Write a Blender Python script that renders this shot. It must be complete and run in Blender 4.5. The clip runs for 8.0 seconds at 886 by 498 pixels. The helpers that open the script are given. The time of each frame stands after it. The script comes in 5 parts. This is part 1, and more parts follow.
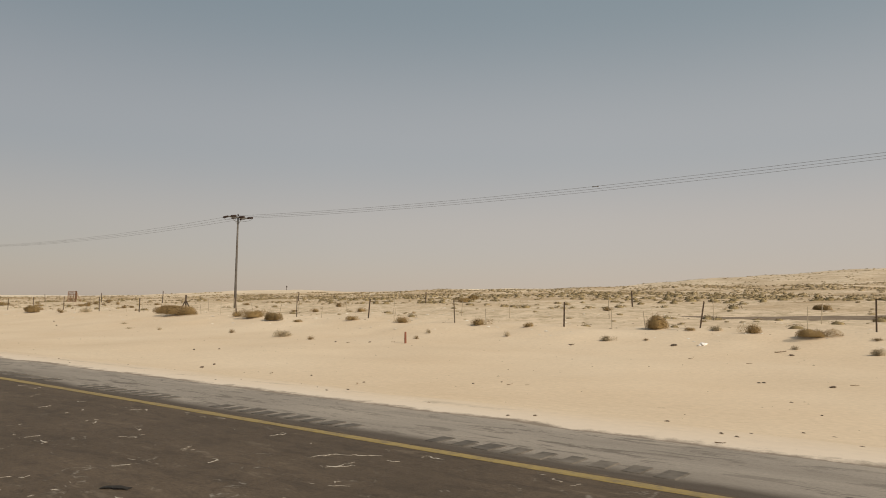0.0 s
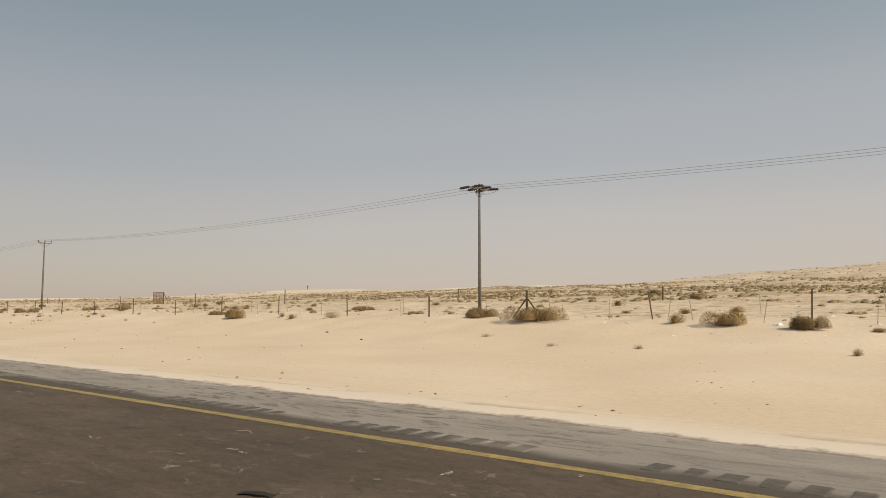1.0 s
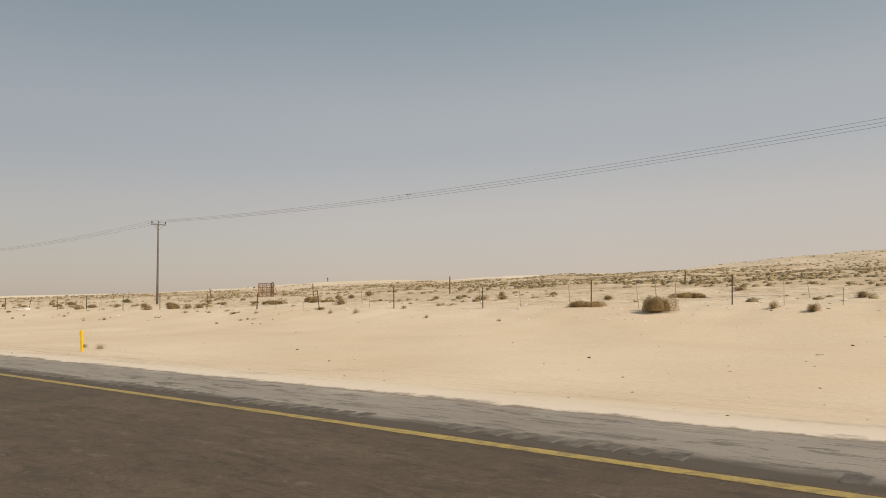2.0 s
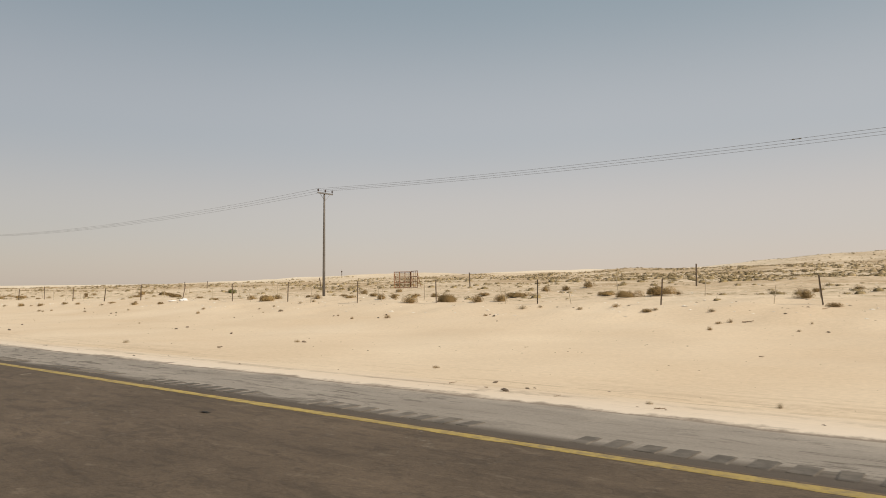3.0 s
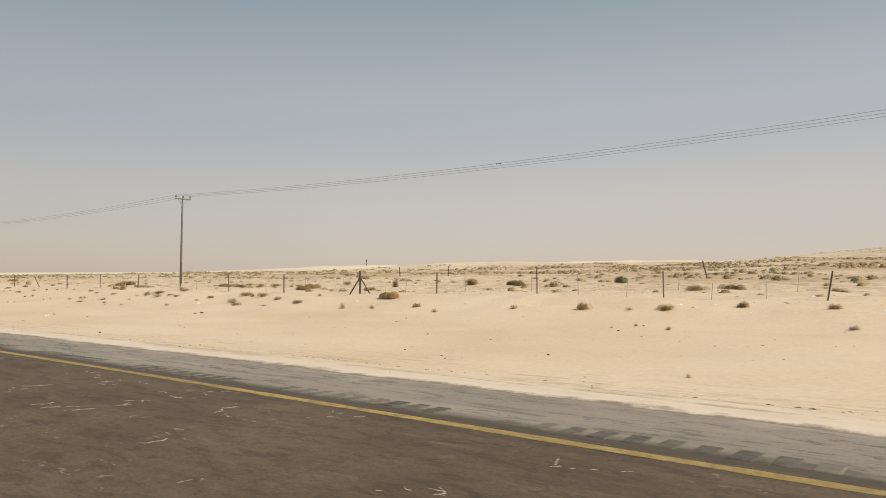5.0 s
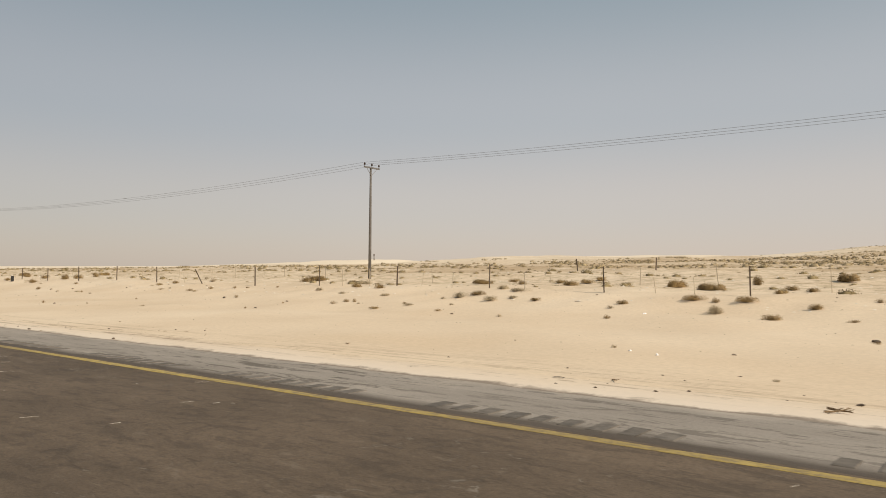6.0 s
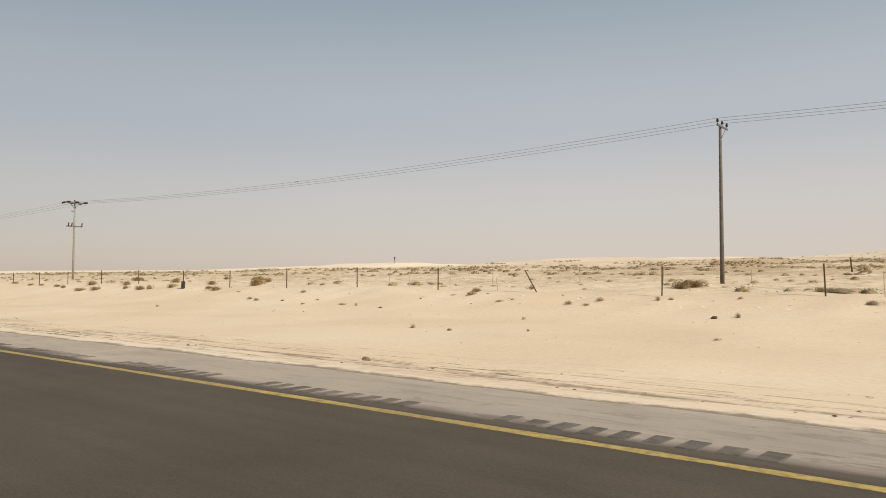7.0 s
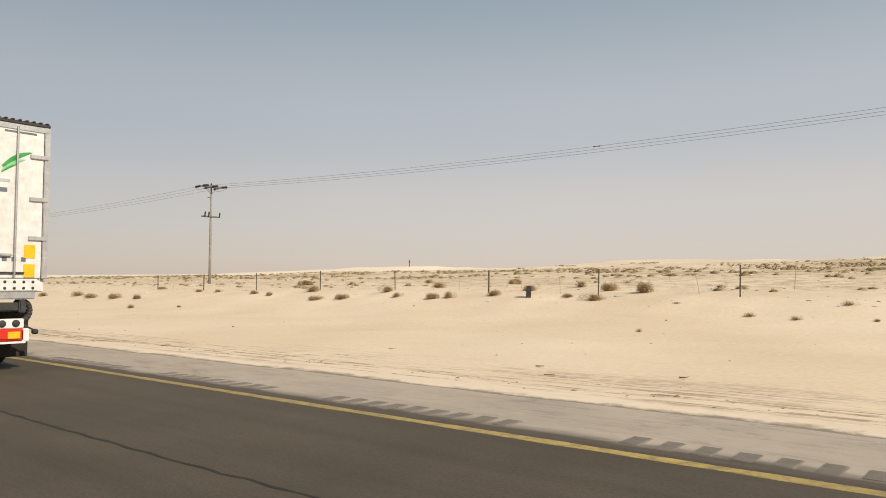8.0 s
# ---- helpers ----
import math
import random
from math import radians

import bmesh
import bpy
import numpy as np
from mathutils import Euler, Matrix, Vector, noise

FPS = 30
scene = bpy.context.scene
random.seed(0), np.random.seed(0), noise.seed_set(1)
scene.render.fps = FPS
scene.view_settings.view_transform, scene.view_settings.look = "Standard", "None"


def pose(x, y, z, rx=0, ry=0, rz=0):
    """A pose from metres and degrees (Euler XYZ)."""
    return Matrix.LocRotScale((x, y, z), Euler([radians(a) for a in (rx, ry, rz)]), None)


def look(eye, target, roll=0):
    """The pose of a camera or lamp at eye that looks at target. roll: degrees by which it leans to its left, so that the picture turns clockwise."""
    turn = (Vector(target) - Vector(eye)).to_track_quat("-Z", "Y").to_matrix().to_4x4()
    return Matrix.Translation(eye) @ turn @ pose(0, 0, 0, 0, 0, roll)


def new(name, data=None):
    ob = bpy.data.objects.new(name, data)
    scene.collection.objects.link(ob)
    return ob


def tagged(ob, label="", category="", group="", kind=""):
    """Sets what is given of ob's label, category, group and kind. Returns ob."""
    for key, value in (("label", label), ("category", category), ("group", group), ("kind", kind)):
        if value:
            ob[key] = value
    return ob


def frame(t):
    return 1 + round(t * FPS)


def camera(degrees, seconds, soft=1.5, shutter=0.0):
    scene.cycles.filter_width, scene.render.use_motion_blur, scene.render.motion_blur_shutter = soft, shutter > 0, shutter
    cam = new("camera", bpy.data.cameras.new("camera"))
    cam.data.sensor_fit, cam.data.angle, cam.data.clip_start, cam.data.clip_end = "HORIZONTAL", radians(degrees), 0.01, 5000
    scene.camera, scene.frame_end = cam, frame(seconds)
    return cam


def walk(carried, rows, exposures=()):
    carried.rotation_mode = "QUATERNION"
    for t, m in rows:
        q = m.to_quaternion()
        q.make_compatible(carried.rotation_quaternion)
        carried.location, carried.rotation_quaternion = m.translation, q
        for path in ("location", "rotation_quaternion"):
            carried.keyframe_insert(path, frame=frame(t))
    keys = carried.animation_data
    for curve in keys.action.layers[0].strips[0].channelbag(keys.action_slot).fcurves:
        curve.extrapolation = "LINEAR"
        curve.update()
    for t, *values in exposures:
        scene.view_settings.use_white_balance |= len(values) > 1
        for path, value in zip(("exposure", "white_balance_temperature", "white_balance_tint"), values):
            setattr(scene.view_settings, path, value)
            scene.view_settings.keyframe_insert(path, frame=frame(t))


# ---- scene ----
# A desert road seen from the side window of a car: a straight drive along -x, 1.4 m above the asphalt.
cam = camera(63.42, 8.0, soft=0.95, shutter=0.018)
LOOK = [  # seconds, place along the road, turn, tilt, lean, height
    (0, 0.14, 38.11, 4.82, 0.67, 1.400),
    (0.5, -16.69, 38.12, 4.68, 0.67, 1.400),
    (1, -33.57, 38.68, 4.68, -0.02, 1.400),
    (1.5, -49.26, 39.08, 3.85, -0.24, 1.400),
    (1.7, -56.20, 39.26, 3.99, -1.13, 1.400),
    (2.8, -92.73, 38.86, 3.73, 0.25, 1.400),
    (3, -99.48, 39.24, 3.51, -0.27, 1.400),
    (3.5, -116.46, 39.46, 3.70, -0.33, 1.390),
    (4, -132.23, 39.50, 3.43, -0.31, 1.380),
    (4.5, -149.29, 38.92, 3.05, -0.40, 1.400),
    (4.7, -155.99, 38.89, 2.82, 0.22, 1.400),
    (5.8, -192.72, 38.96, 2.42, 0.09, 1.380),
    (6, -199.90, 38.29, 2.36, 0.36, 1.372),
    (6.5, -215.52, 38.60, 2.85, -0.29, 1.355),
    (7, -232.08, 38.71, 2.61, 0.17, 1.395),
    (7.5, -248.58, 38.50, 2.57, -0.11, 1.400),
    (8, -264.85, 38.59, 2.91, 0.06, 1.400),
]


def rig(x, turn, tilt, lean, high):
    return pose(x, 0, high, 90 + tilt, 0, turn) @ pose(0, 0, 0, 0, 0, lean)


walk(cam, [(t, rig(x, a, b, c, h)) for t, x, a, b, c, h in LOOK], exposures=[(0, -0.29, 6750, 10), (0.5, -0.12, 6720, 10), (1, -0.14, 6650, 10), (1.5, -0.19, 6620, 10), (3, -0.04, 6600, 10), (4, -0.04, 6600, 10), (6, -0.04, 6600, 10), (6.5, -0.03, 6600, 10), (7, 0.05, 6500, 10), (8, 0.09, 6500, 10)])

# ---- world and sun ----
SUN_HIGH, SUN_TURN = 36, 94
world = bpy.data.worlds.new("hazy_sky")
scene.world = world
world.use_nodes = True
wn = world.node_tree
sky = wn.nodes.new("ShaderNodeTexSky")
sky.sky_type, sky.sun_disc = "NISHITA", False
sky.sun_elevation, sky.sun_rotation = radians(SUN_HIGH), radians(SUN_TURN)
sky.dust_density, sky.air_density, sky.ozone_density, sky.altitude = 1.5, 1.2, 1.5, 300
back = wn.nodes["Background"]
# dust haze: thick and warm at the horizon, thinner and greyer with height
place = wn.nodes.new("ShaderNodeTexCoord")
split = wn.nodes.new("ShaderNodeSeparateXYZ")
wn.links.new(place.outputs["Generated"], split.inputs[0])
haze = wn.nodes.new("ShaderNodeValToRGB")
haze.color_ramp.interpolation = "EASE"
for i, (at, c) in enumerate(((0.0, (6.8, 5.75, 5.02)), (0.10, (6.3, 5.7, 5.32)), (0.22, (5.0, 5.1, 5.2)), (0.42, (3.1, 3.75, 4.1)), (1.0, (2.6, 3.4, 4.2)))):
    e = haze.color_ramp.elements[i] if i < 2 else haze.color_ramp.elements.new(at)
    e.position, e.color = at, (*(v / 10 for v in c), 1)
wn.links.new(split.outputs["Z"], haze.inputs[0])
thick = wn.nodes.new("ShaderNodeVectorMath")
thick.operation = "SCALE"
thick.inputs["Scale"].default_value = 12.0
wn.links.new(haze.outputs[0], thick.inputs[0])
# the haze is brightest round the sun and dullest opposite to it
towards = wn.nodes.new("ShaderNodeVectorMath")
towards.operation = "DOT_PRODUCT"
towards.inputs[1].default_value = (0.5 * math.sin(radians(SUN_TURN)), 0.5 * math.cos(radians(SUN_TURN)), 0)
wn.links.new(place.outputs["Generated"], towards.inputs[0])
lift = wn.nodes.new("ShaderNodeMath")
lift.operation = "ADD"
lift.inputs[1].default_value = 0.5
wn.links.new(towards.outputs["Value"], lift.inputs[0])
glow = wn.nodes.new("ShaderNodeValToRGB")
for i, (at, c) in enumerate(((0.0, 0.80), (0.04, 0.86), (0.12, 0.95), (0.24, 1.01), (0.4, 1.03), (1.0, 1.12))):
    e = glow.color_ramp.elements[i] if i < 2 else glow.color_ramp.elements.new(at)
    e.position, e.color = at, (c / 1.2, c / 1.2, c / 1.2, 1)
wn.links.new(lift.outputs[0], glow.inputs[0])
dulled = wn.nodes.new("ShaderNodeVectorMath")
dulled.operation = "MULTIPLY"
wn.links.new(thick.outputs[0], dulled.inputs[0])
wn.links.new(glow.outputs[0], dulled.inputs[1])
blend = wn.nodes.new("ShaderNodeMix")
blend.data_type = "RGBA"
blend.inputs["Factor"].default_value = 0.8
wn.links.new(sky.outputs[0], blend.inputs["A"])
wn.links.new(dulled.outputs[0], blend.inputs["B"])
wn.links.new(blend.outputs["Result"], back.inputs[0])
back.inputs[1].default_value = 0.1
sun = new("sun", bpy.data.lights.new("sun", "SUN"))
sun.data.energy, sun.data.angle, sun.data.color = 4.6, radians(0.6), (1.0, 0.92, 0.80)
way = Vector((math.sin(radians(SUN_TURN)) * math.cos(radians(SUN_HIGH)), math.cos(radians(SUN_TURN)) * math.cos(radians(SUN_HIGH)), math.sin(radians(SUN_HIGH))))
sun.matrix_world = look(way * 50, (0, 0, 0))


# ---- materials ----
class Nodes:
    """A small helper to write node materials."""

    def __init__(self, name, rough=0.85, metal=0.0, local=False):
        self.mat = bpy.data.materials.new(name)
        self.mat.use_nodes = True
        self.t = self.mat.node_tree
        self.b = self.t.nodes["Principled BSDF"]
        self.b.inputs["Roughness"].default_value, self.b.inputs["Metallic"].default_value = rough, metal
        self.b.inputs["Specular IOR Level"].default_value = 0.25
        c = self.t.nodes.new("ShaderNodeTexCoord")
        self.at = c.outputs["Object"] if local else self.world()

    def world(self):
        g = self.t.nodes.new("ShaderNodeNewGeometry")
        return g.outputs["Position"]

    def link(self, a, b):
        self.t.links.new(a, b)

    def stretched(self, sx, sy, sz):
        m = self.t.nodes.new("ShaderNodeMapping")
        m.inputs["Scale"].default_value = (sx, sy, sz)
        self.link(self.at, m.inputs[0])
        return m.outputs[0]

    def noise(self, scale, detail=4, rough=0.55, at=None, warp=0.0):
        n = self.t.nodes.new("ShaderNodeTexNoise")
        n.inputs["Scale"].default_value, n.inputs["Detail"].default_value, n.inputs["Roughness"].default_value, n.inputs["Distortion"].default_value = scale, detail, rough, warp
        self.link(at or self.at, n.inputs["Vector"])
        return n.outputs["Fac"]

    def ramp(self, v, *stops):
        r = self.t.nodes.new("ShaderNodeValToRGB")
        for i, (p, c) in enumerate(stops):
            e = r.color_ramp.elements[i] if i < 2 else r.color_ramp.elements.new(p)
            e.position, e.color = p, (*c, 1) if isinstance(c, tuple) else (c, c, c, 1)
        self.link(v, r.inputs[0])
        return r.outputs[0]

    def math(self, op, a, b=0.0, clamp=False):
        m = self.t.nodes.new("ShaderNodeMath")
        m.operation, m.use_clamp = op, clamp
        for k, v in enumerate((a, b)):
            if isinstance(v, (int, float)):
                m.inputs[k].default_value = v
            else:
                self.link(v, m.inputs[k])
        return m.outputs[0]

    def mix(self, f, a, b, how="MIX"):
        m = self.t.nodes.new("ShaderNodeMix")
        m.data_type, m.blend_type = "RGBA", how
        for key, v in (("Factor", f), ("A", a), ("B", b)):
            if isinstance(v, tuple):
                m.inputs[key].default_value = (*v, 1)
            elif isinstance(v, (int, float)):
                m.inputs[key].default_value = v
            else:
                self.link(v, m.inputs[key])
        return m.outputs["Result"]

    def axis(self, k):
        x = self.t.nodes.new("ShaderNodeSeparateXYZ")
        self.link(self.world(), x.inputs[0])
        return x.outputs[k]

    def random(self):
        return self.t.nodes.new("ShaderNodeObjectInfo").outputs["Random"]

    def island(self):
        return self.t.nodes.new("ShaderNodeNewGeometry").outputs["Random Per Island"]

    def done(self, colour, bump=None, depth=0.01, strength=0.5):
        if isinstance(colour, tuple):
            self.b.inputs["Base Color"].default_value = (*colour, 1)
        else:
            self.link(colour, self.b.inputs["Base Color"])
        if bump is not None:
            u = self.t.nodes.new("ShaderNodeBump")
            u.inputs["Strength"].default_value, u.inputs["Distance"].default_value = strength, depth
            self.link(bump, u.inputs["Height"])
            self.link(u.outputs[0], self.b.inputs["Normal"])
        return self.mat


def sand_material():
    n = Nodes("desert_sand", 0.95)
    n.b.inputs["Specular IOR Level"].default_value = 0.1
    patches = n.ramp(n.noise(0.11, 5, 0.6), (0.32, (0.64, 0.485, 0.325)), (0.68, (0.715, 0.565, 0.398)))
    grit = n.ramp(n.noise(7, 6, 0.7), (0.35, 0.9), (0.7, 1.04))
    col = n.mix(1.0, patches, grit, "MULTIPLY")
    gravel = n.ramp(n.noise(2.2, 8, 0.75), (0.58, 0.0), (0.70, 1.0))
    col = n.mix(n.math("MULTIPLY", gravel, 0.16), col, (0.34, 0.24, 0.15))
    # pale dusty margin along the asphalt and wheel tracks beside it
    y = n.axis(1)
    margin = n.ramp(n.math("ADD", n.math("DIVIDE", n.math("SUBTRACT", y, 7.0), 4.0), n.math("MULTIPLY", n.math("SUBTRACT", n.noise(0.35, 4), 0.5), 0.28)), (0.22, 1.0), (0.55, 0.0))
    dusty = n.ramp(n.math("DIVIDE", n.axis(0), -1000), (0.205, 0.75), (0.235, 0.40))
    col = n.mix(n.math("MULTIPLY", margin, dusty), col, (0.70, 0.585, 0.465))
    # shade of the ruts is put into the colour as dark broken lines
    lines = n.noise(1.0, 6, 0.65, n.stretched(0.09, 3.0, 1.0), 0.6)
    band = n.ramp(n.math("DIVIDE", n.math("SUBTRACT", y, 8.0), 9.0), (0.0, 0.0), (0.06, 1.0), (0.42, 1.0), (0.8, 0.0))
    band = n.math("MULTIPLY", band, n.ramp(n.math("DIVIDE", n.axis(0), -1000), (0.05, 0.06), (0.10, 0.35), (0.20, 0.45), (0.24, 1.0)))
    broken = n.math("MULTIPLY", n.ramp(n.noise(0.18, 3), (0.42, 0.0), (0.52, 1.0)), n.ramp(n.noise(2.3, 5, 0.7), (0.42, 0.15), (0.54, 1.0)))
    ruts = n.math("MULTIPLY", n.math("MULTIPLY", n.ramp(lines, (0.525, 0.0), (0.555, 1.0)), band), broken)
    col = n.mix(n.math("MULTIPLY", ruts, 0.8), col, (0.26, 0.18, 0.115))
    # finer dark lines, likewise coloured as rut shade
    thin = n.noise(1.0, 5, 0.7, n.stretched(0.16, 5.5, 1.0), 0.5)
    thin = n.math("MULTIPLY", n.ramp(thin, (0.56, 0.0), (0.585, 1.0)), n.math("MULTIPLY", band, n.ramp(n.noise(0.9, 5, 0.7), (0.46, 0.0), (0.52, 1.0))))
    col = n.mix(n.math("MULTIPLY", thin, 0.85), col, (0.19, 0.13, 0.085))
    fleck = n.ramp(n.noise(3.4, 6, 0.8, n.stretched(0.6, 1.0, 1.0)), (0.665, 0.0), (0.69, 1.0))
    col = n.mix(n.math("MULTIPLY", fleck, 0.6), col, (0.24, 0.165, 0.105))
    # broken dark line where the sand meets the shoulder
    rim_dark = n.math("ADD", n.axis(2), n.math("MULTIPLY", n.math("SUBTRACT", n.noise(2.6, 6, 0.75), 0.5), 0.03))
    rim_dark = n.math("MULTIPLY", n.ramp(rim_dark, (0.002, 1.0), (0.006, 0.0)), n.ramp(n.math("DIVIDE", y, 10), (0.66, 0.0), (0.68, 1.0), (0.84, 1.0), (0.88, 0.0)))
    col = n.mix(n.math("MULTIPLY", rim_dark, 0.8), col, (0.15, 0.115, 0.085))
    # stony ground behind the fence
    stony = n.ramp(n.math("DIVIDE", y, 100), (0.33, 0.0), (0.45, 1.0))
    scrub = n.ramp(n.noise(0.8, 9, 0.75), (0.46, 0.0), (0.62, 1.0))
    col = n.mix(n.math("MULTIPLY", n.math("MULTIPLY", stony, scrub), 0.72), col, (0.30, 0.225, 0.125))
    blotch = n.math("MULTIPLY", n.ramp(n.noise(0.055, 7, 0.68, n.stretched(0.6, 1.0, 1.0), 0.4), (0.44, 0.0), (0.58, 1.0)), n.ramp(n.math("DIVIDE", y, 100), (0.5, 0.0), (0.9, 1.0)))
    col = n.mix(n.math("MULTIPLY", blotch, 0.7), col, (0.38, 0.26, 0.145))
    bare = n.ramp(n.math("DIVIDE", y, 1000), (0.40, 0.0), (0.56, 1.0))
    stained = n.ramp(n.math("DIVIDE", n.axis(0), -1000), (0.25, 0.25), (0.55, 1.0))
    col = n.mix(n.math("MULTIPLY", n.math("MULTIPLY", bare, stained), 0.8), col, (0.76, 0.64, 0.48))
    dune = n.math("MULTIPLY", n.ramp(n.math("DIVIDE", n.axis(0), -1000), (0.29, 0.0), (0.37, 1.0)), n.ramp(n.math("DIVIDE", y, 1000), (0.15, 0.0), (0.24, 1.0)))
    col = n.mix(n.math("MULTIPLY", dune, 0.6), col, (0.74, 0.605, 0.44))
    bump = n.math("ADD", n.math("ADD", n.noise(1.4, 8, 0.65), n.math("MULTIPLY", n.noise(14, 4), 0.14)), n.math("MULTIPLY", ruts, -0.5))
    return n.done(col, bump, 0.02, 0.35)


def asphalt_material(name, base, worn, crack):
    n = Nodes(name, 0.8)
    col = n.ramp(n.noise(0.5, 5, 0.6), (0.3, base), (0.7, worn))
    col = n.mix(1.0, col, n.ramp(n.noise(38, 5, 0.85), (0.3, 0.62), (0.7, 1.34)), "MULTIPLY")
    streak = n.noise(1.0, 5, 0.6, n.stretched(0.12, 2.2, 1.0))
    col = n.mix(1.0, col, n.ramp(streak, (0.3, 0.86), (0.7, 1.12)), "MULTIPLY")
    bump = n.noise(90, 3, 0.7)
    if crack:
        col = n.mix(1.0, col, n.ramp(n.math("DIVIDE", n.axis(0), -1000), (0.0, 0.88), (0.09, 1.0), (0.15, 1.14), (0.22, 1.10)), "MULTIPLY")
        col = n.mix(1.0, col, n.ramp(n.noise(9, 4, 0.75), (0.36, 0.86), (0.5, 1.0), (0.66, 1.1)), "MULTIPLY")
        w = n.t.nodes.new("ShaderNodeTexNoise")
        w.inputs["Scale"].default_value, w.inputs["Detail"].default_value = 2.2, 5
        n.link(n.at, w.inputs["Vector"])
        v = n.t.nodes.new("ShaderNodeVectorMath")
        v.operation = "MULTIPLY_ADD"
        n.link(w.outputs["Color"], v.inputs[0])
        v.inputs[1].default_value = (1.25, 1.25, 0.0)
        n.link(n.stretched(1, 1, 0), v.inputs[2])
        c = n.t.nodes.new("ShaderNodeTexVoronoi")
        c.feature = "DISTANCE_TO_EDGE"
        c.inputs["Scale"].default_value = 1.05
        n.link(v.outputs[0], c.inputs["Vector"])
        line = n.ramp(c.outputs["Distance"], (0.003, 1.0), (0.0105, 0.0))
        where = n.math("MULTIPLY", n.ramp(n.noise(0.22, 3), (0.44, 0.0), (0.56, 1.0)), n.ramp(n.noise(3.2, 5, 0.75), (0.525, 0.0), (0.575, 1.0)))
        where = n.math("MULTIPLY", where, n.ramp(n.math("DIVIDE", n.axis(0), -1000), (0.03, 0.45), (0.07, 0.25), (0.145, 0.25), (0.152, 0.5), (0.178, 0.5), (0.195, 0.3)))
        dark = n.ramp(c.outputs["Distance"], (0.008, 1.0), (0.03, 0.0))
        col = n.mix(n.math("MULTIPLY", n.math("MULTIPLY", dark, n.ramp(n.noise(0.9, 4), (0.42, 0.1), (0.6, 1.0))), 0.26), col, (0.035, 0.026, 0.018))
        col = n.mix(n.math("MULTIPLY", line, where), col, (0.47, 0.41, 0.33))
        flake = n.noise(1.0, 6, 0.75, n.stretched(1.6, 4.5, 1.0), 0.4)
        col = n.mix(n.math("MULTIPLY", n.ramp(flake, (0.53, 0.0), (0.58, 1.0)), 0.38), col, (0.045, 0.032, 0.021))
        col = n.mix(n.math("MULTIPLY", n.ramp(flake, (0.36, 1.0), (0.41, 0.0)), 0.3), col, (0.22, 0.168, 0.118))
        speck = n.ramp(n.noise(5.0, 6, 0.8), (0.68, 0.0), (0.73, 1.0))
        col = n.mix(n.math("MULTIPLY", speck, 0.45), col, (0.40, 0.34, 0.27))
        bump = n.math("SUBTRACT", bump, n.math("MULTIPLY", line, 0.6))
    return n.done(col, bump, 0.006, 0.6)


def shoulder_material():
    n = Nodes("dusty_shoulder", 0.9)
    col = n.ramp(n.noise(1.0, 6, 0.65, n.stretched(0.22, 1.4, 1.0), 0.5), (0.28, (0.235, 0.196, 0.155)), (0.52, (0.295, 0.249, 0.20)), (0.75, (0.36, 0.303, 0.24)))
    col = n.mix(1.0, col, n.ramp(n.noise(30, 5, 0.85), (0.3, 0.80), (0.7, 1.18)), "MULTIPLY")
    scrape = n.ramp(n.noise(1.0, 7, 0.75, n.stretched(1.1, 5.0, 1.0), 0.9), (0.53, 0.0), (0.575, 1.0))
    worn = n.ramp(n.noise(0.16, 3), (0.34, 0.25), (0.58, 1.0))
    col = n.mix(n.math("MULTIPLY", n.math("MULTIPLY", scrape, worn), 0.78), col, (0.10, 0.08, 0.06))
    y = n.axis(1)
    tar = n.ramp(n.math("SUBTRACT", n.math("ADD", n.math("SUBTRACT", y, 5.7), n.math("MULTIPLY", n.math("SUBTRACT", n.noise(0.7, 4), 0.5), 0.35)), n.ramp(n.math("DIVIDE", n.axis(0), -1000), (0.036, 0.0), (0.048, 0.15), (0.085, 0.15), (0.105, 0.02))), (0.28, 1.0), (0.55, 0.0))
    col = n.mix(n.math("MULTIPLY", tar, 0.9), col, (0.075, 0.056, 0.04))
    drift = n.ramp(n.math("ADD", n.math("DIVIDE", n.math("SUBTRACT", y, 6.6), 1.6), n.math("MULTIPLY", n.math("SUBTRACT", n.noise(0.8, 6, 0.7), 0.5), 1.6)), (0.55, 0.0), (1.0, 1.0))
    col = n.mix(n.math("MULTIPLY", drift, 0.6), col, (0.46, 0.385, 0.30))
    dusty = n.math("MULTIPLY", n.ramp(n.math("DIVIDE", n.axis(0), -1000), (0.215, 0.0), (0.245, 1.0)), n.ramp(n.noise(0.7, 5, 0.7), (0.3, 0.3), (0.7, 0.75)))
    col = n.mix(n.math("MULTIPLY", dusty, n.math("SUBTRACT", 1.0, tar)), col, (0.465, 0.372, 0.28))
    return n.done(col, n.noise(50, 4, 0.7), 0.008, 0.6)


def paint_material():
    n = Nodes("worn_yellow_paint", 0.7)
    paint = n.ramp(n.noise(3, 5), (0.3, (0.40, 0.275, 0.065)), (0.7, (0.50, 0.355, 0.10)))
    wear = n.ramp(n.noise(8, 8, 0.82), (0.46, 0.0), (0.60, 1.0))
    col = n.mix(n.math("MULTIPLY", wear, 0.7), paint, (0.14, 0.11, 0.08))
    dirt = n.ramp(n.noise(0.25, 4), (0.40, 0.0), (0.65, 1.0))
    col = n.mix(n.math("MULTIPLY", n.math("MAXIMUM", n.math("MULTIPLY", dirt, 0.55), n.math("ADD", n.ramp(n.math("DIVIDE", n.axis(0), -1000), (0.0, 0.62), (0.06, 0.3), (0.13, 0.05)), n.math("MULTIPLY", dirt, 0.25))), 0.85), col, (0.20, 0.145, 0.075))
    return n.done(col, n.noise(80, 3), 0.003, 0.5)


